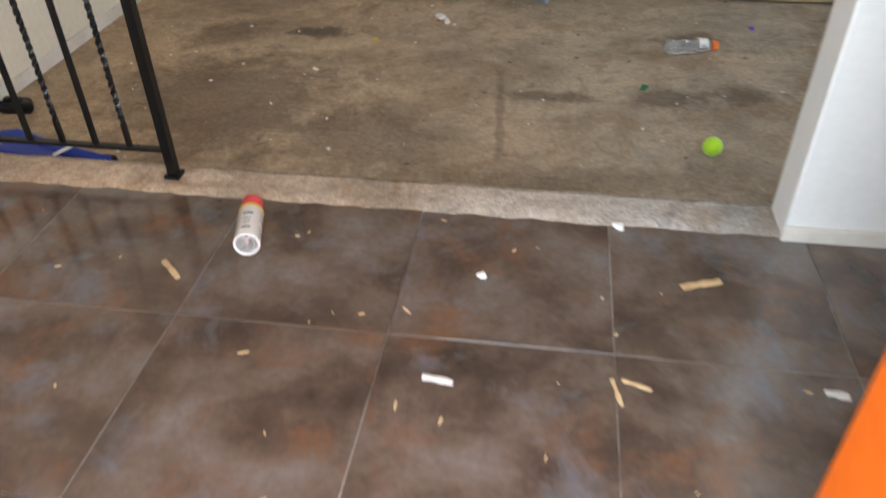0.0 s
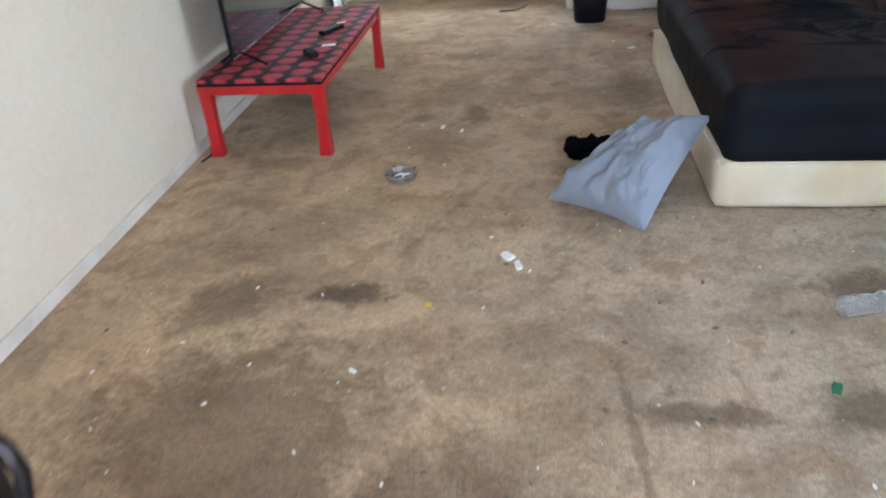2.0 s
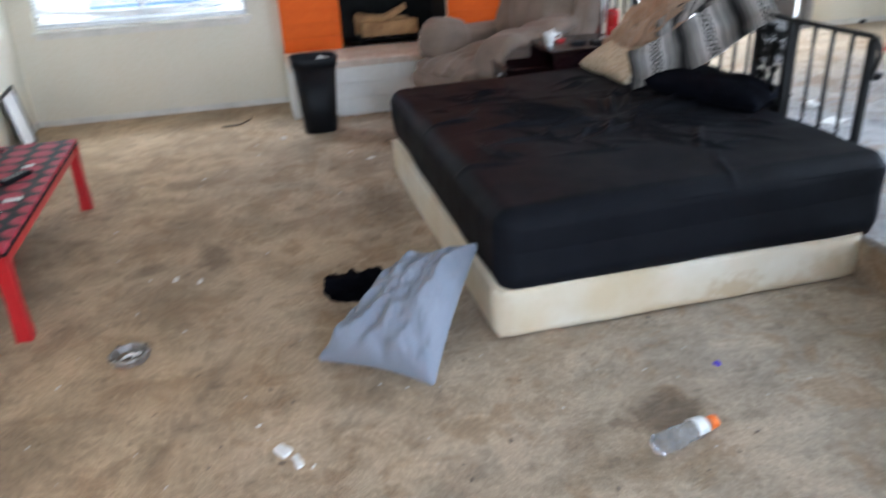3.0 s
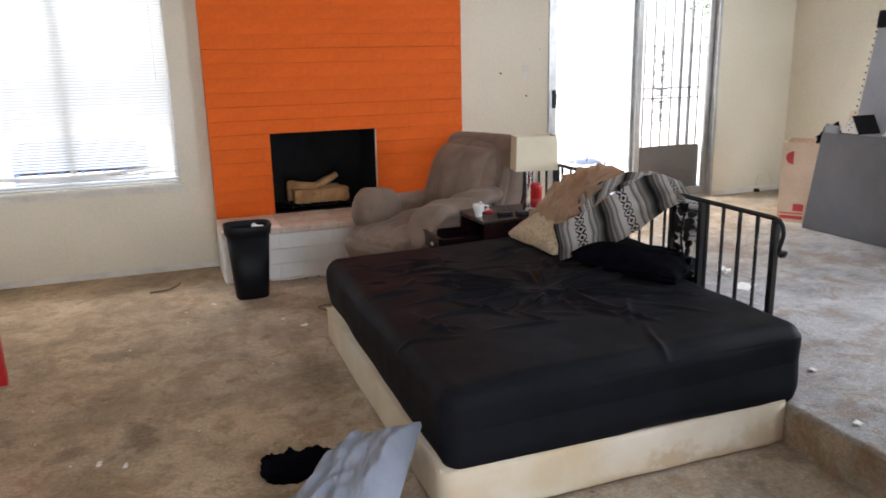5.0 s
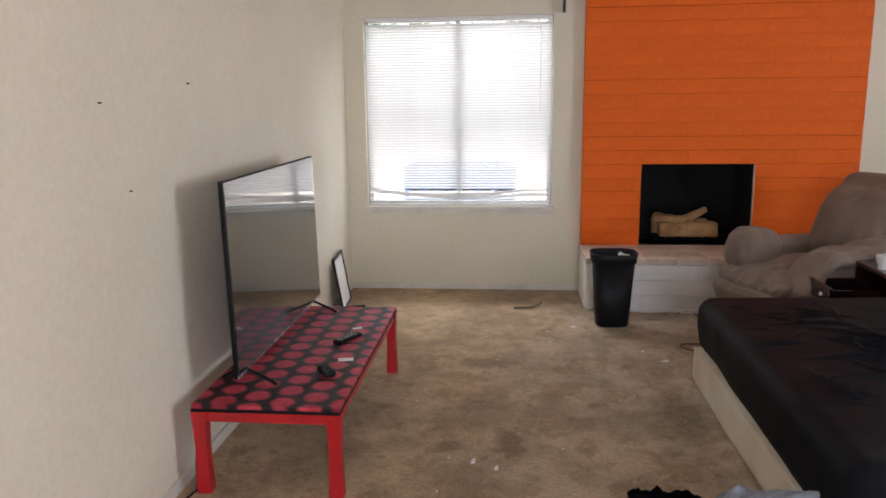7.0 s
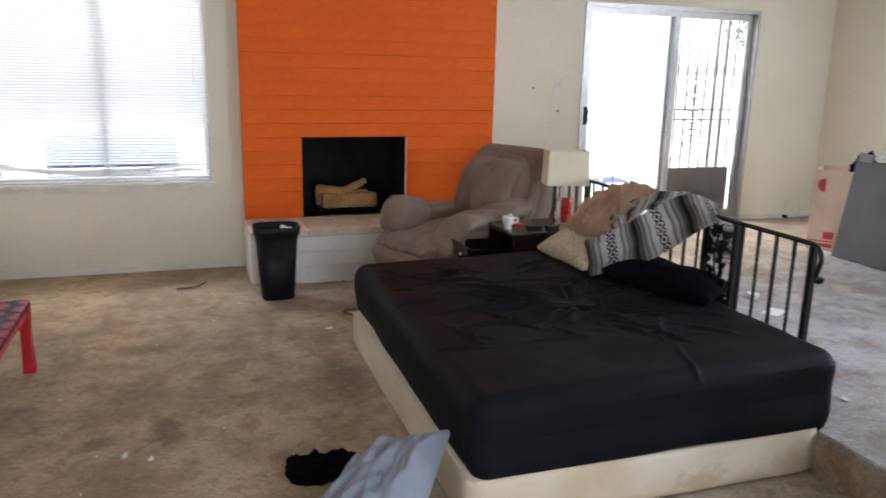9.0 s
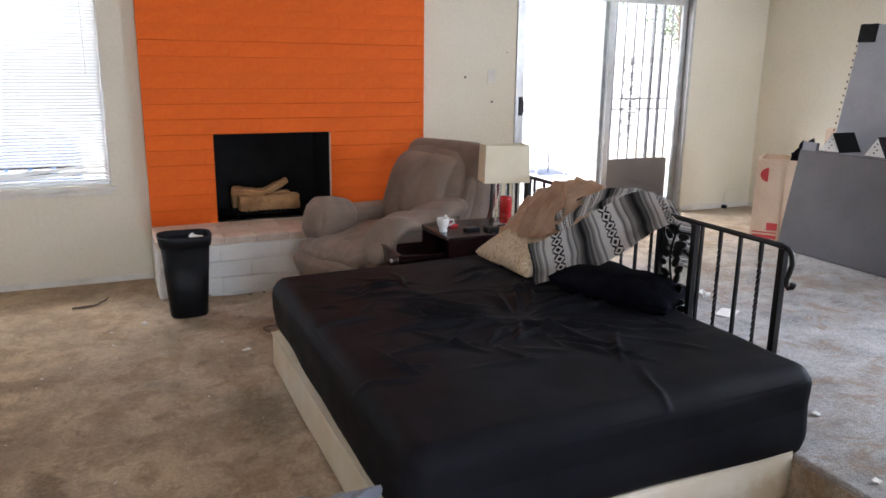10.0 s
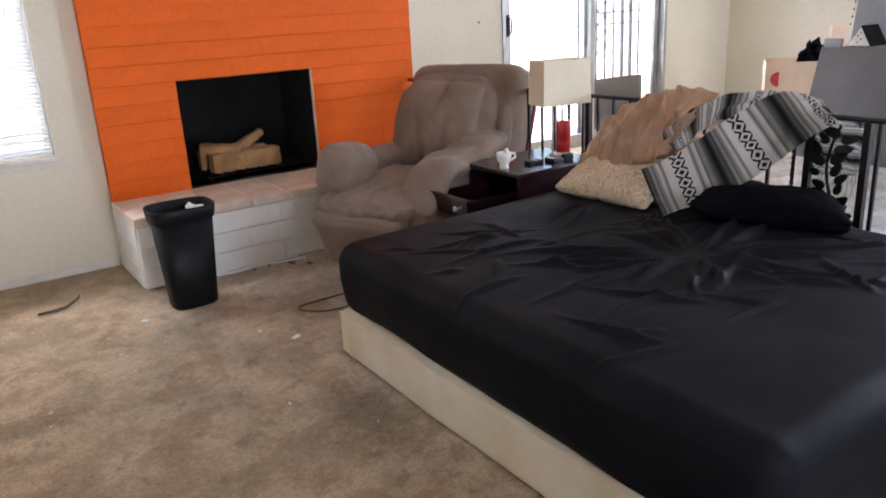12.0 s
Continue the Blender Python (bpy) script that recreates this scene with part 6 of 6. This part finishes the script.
ig = thing("iron_patio_screen", "grey iron patio screen with scrollwork and a brown lower panel", "screen", (4.2, 8.47, 0.10))
for k in range(8):
    x = 3.85 + 0.11 * k
    part("bar", square_bar((x, 8.47, 0.10), (x, 8.47, 2.45), 0.026 if k in (5, 6) else 0.013), M_PALE_IRON, ig)
for z in (0.14, 1.15, 1.25, 2.43):
    part("crossbar", box(3.83, 4.64, 8.462, 8.478, z - 0.007, z + 0.007), M_PALE_IRON, ig)
for k in range(12):
    z, s = 0.90 + 0.062 * k, 1 if k % 2 else -1
    for x, m in ((4.13, 1), (4.20, -1)):
        pts = [(x + m * s * (0.008 + 0.045 * math.sin(a)), 8.455, z + 0.036 * math.cos(a)) for a in (math.pi * q / 8 for q in range(11))]
        part("scroll", tube(pts, 0.006, 6), M_PALE_IRON, ig)
part("lower_panel", cushion((0.80, 0.030, 0.55), 0.012, pose(4.24, 8.438, 0.395), 0.003, 5, 10, 0.004), M_SOFA_OUT, ig, "plain brown lower panel", True)

pc = thing("patio_chair", "grey metal patio chair in bright sun", "chair", (4.9, 11.2, 0.10))
part("seat", box(4.65, 5.15, 11.0, 11.45, 0.50, 0.54, 0.01), M_BOARD_PALE, pc)
part("backrest", box(4.65, 5.15, 11.45, 11.48, 0.55, 0.98, 0.01), M_BOARD_PALE, pc)
for x in (4.68, 5.12):
    for y in (11.03, 11.45):
        part("leg", tube([(x, y, 0.10), (x, y, 0.51)], 0.014, 8), M_BOARD_PALE, pc)


def tree(at, height, seed):
    rt = random.Random(seed)
    t = thing("garden_tree", "leafy green tree beyond the patio", "tree", at)
    trunk = bmesh.new()
    x, y, z = at
    tube([(x, y, z), (x + 0.05, y, z + height * 0.25), (x - 0.04, y + 0.05, z + height * 0.5), (x, y, z + height * 0.8)], [0.16, 0.13, 0.10, 0.04], 10, trunk)
    tips = []
    for k in range(9):
        a, h = rt.uniform(0, 6.28), height * rt.uniform(0.38, 0.7)
        reach = height * rt.uniform(0.22, 0.4)
        tip = Vector((x + reach * math.cos(a), y + reach * math.sin(a), z + h + reach * rt.uniform(0.3, 0.9)))
        tube([(x, y, z + h), ((x + tip.x) / 2, (y + tip.y) / 2, z + h + (tip.z - z - h) * 0.6), tip], [0.06, 0.04, 0.015], 7, trunk)
        tips.append(tip)
    part("trunk", trunk, M_BARK, t, smooth=True)
    crown = bmesh.new()
    for tip in tips + [Vector((x, y, z + height * 0.85))]:
        for k in range(260):
            p = tip + Vector((rt.gauss(0, 0.45), rt.gauss(0, 0.45), rt.gauss(0, 0.32)))
            m = Matrix.Translation(p) @ Euler((rt.uniform(0, 6), rt.uniform(0, 6), rt.uniform(0, 6))).to_matrix().to_4x4()
            s = rt.uniform(0.05, 0.10)
            crown.faces.new([crown.verts.new(m @ Vector(q)) for q in ((-s, 0, 0), (0, -s * 0.4, 0.01), (s, 0, 0), (0, s * 0.4, 0.01))])
    part("crown", crown, M_LEAF, t)


for at, height, seed in (((-2.9, 18.2, -0.125), 5.6, 5), ((0.4, 19.0, -0.125), 5.2, 8), ((14.5, 19.8, -0.125), 5.8, 11), ((6.6, 19.4, -0.125), 5.0, 14)):
    tree(at, height, seed)


# ---- pieces: bricks and tiles ----
def brick_mesh(name, w, h, d, seed, material):
    rb = random.Random(seed)
    bm = box(-w / 2, w / 2, -d / 2, d / 2, -h / 2, h / 2, 0.0024, segments=1)
    for v in bm.verts:
        v.co += Vector((rb.uniform(-1, 1), rb.uniform(-1, 1), rb.uniform(-1, 1))) * 0.0010
    me = bpy.data.meshes.new(name)
    bm.to_mesh(me)
    bm.free()
    me.materials.append(material)
    return me


def lay(parent, meshes, key, w, h, d, material, at):
    """One brick at its place; alike bricks share a mesh."""
    k = (key, round(w, 3), round(h, 3), round(d, 3), random.randrange(3))
    if k not in meshes:
        meshes[k] = brick_mesh("brick", w, h, d, len(meshes), material)
    ob = new("brick", meshes[k])
    ob.parent = parent
    ob.location = Vector(at) - BASE[parent]


def brickwork():
    meshes = {}
    course, length, gap = 0.108, 0.405, 0.0011
    z, row = FZ0 - 0.003, 0
    while z < CEIL - 0.01:
        h = min(course, CEIL - z)
        gap = random.choice((-0.0012, 0.0006, 0.0012, 0.0018))
        x = OX0 - (length / 2 if row % 2 else 0.0)
        while x < OX1 - 0.01:
            a, b = max(x, OX0), min(x + length, OX1)
            x += length
            spans = [(a, b)]
            if z + h > FZ0 and z < FZ1 - 0.03:
                spans = [(a, min(b, FX0)), (max(a, FX1), b)]
            for p, q in spans:
                if q - p > 0.02:
                    lay(FIRE, meshes, "o", q - p + 0.0042, h - gap, 0.03, M_ORANGE, ((p + q) / 2, OY - 0.010 + random.uniform(-0.0006, 0.0006), z + h / 2))
        z += course
        row += 1
    for row in range(3):
        z = 0.004 + row * 0.114
        x = OX0 - (0.2 if row % 2 else 0.0)
        while x < HX1 - 0.01:
            a, b = max(x, OX0), min(x + 0.40, HX1)
            x += 0.40
            if b - a > 0.02:
                lay(FIRE, meshes, "h", b - a - 0.001, 0.112, 0.03, M_HEARTH, ((a + b) / 2, HY, z + 0.055))
        for k in range(2):
            lay(FIRE, meshes, "s", 0.03, 0.110, 0.255, M_HEARTH, (OX0 + 0.006, 7.66 + 0.26 * k, z + 0.055))
    n = 9
    for k in range(n):
        w = (HX1 - OX0 + 0.02) / n
        for j in range(2):
            lay(FIRE, meshes, "c", w - 0.004, 0.048, 0.275, M_CAP, (OX0 - 0.01 + w * (k + 0.5), 7.64 + 0.279 * j, 0.370))


brickwork()


def tiles():
    size, y0, x0 = 0.482, 1.868, -1.322
    me = None
    for i in range(-2, 7):
        for j in range(1, 8):
            a, b = x0 + size * i, y0 - size * j
            if a > 1.2 or a + size < LEFT:
                continue
            if me is None:
                bm = box(-size / 2 + 0.0016, size / 2 - 0.0016, -size / 2 + 0.0016, size / 2 - 0.0016, -0.012, 0.0, 0.0008, segments=1)
                me = bpy.data.meshes.new("tile")
                bm.to_mesh(me)
                bm.free()
                me.materials.append(M_TILE)
            if b < FRONT:
                continue
            t = new("tile", me)
            t.parent = floor_entry
            t.location = (a + size / 2, b + size / 2, UP + 0.0015)


tiles()
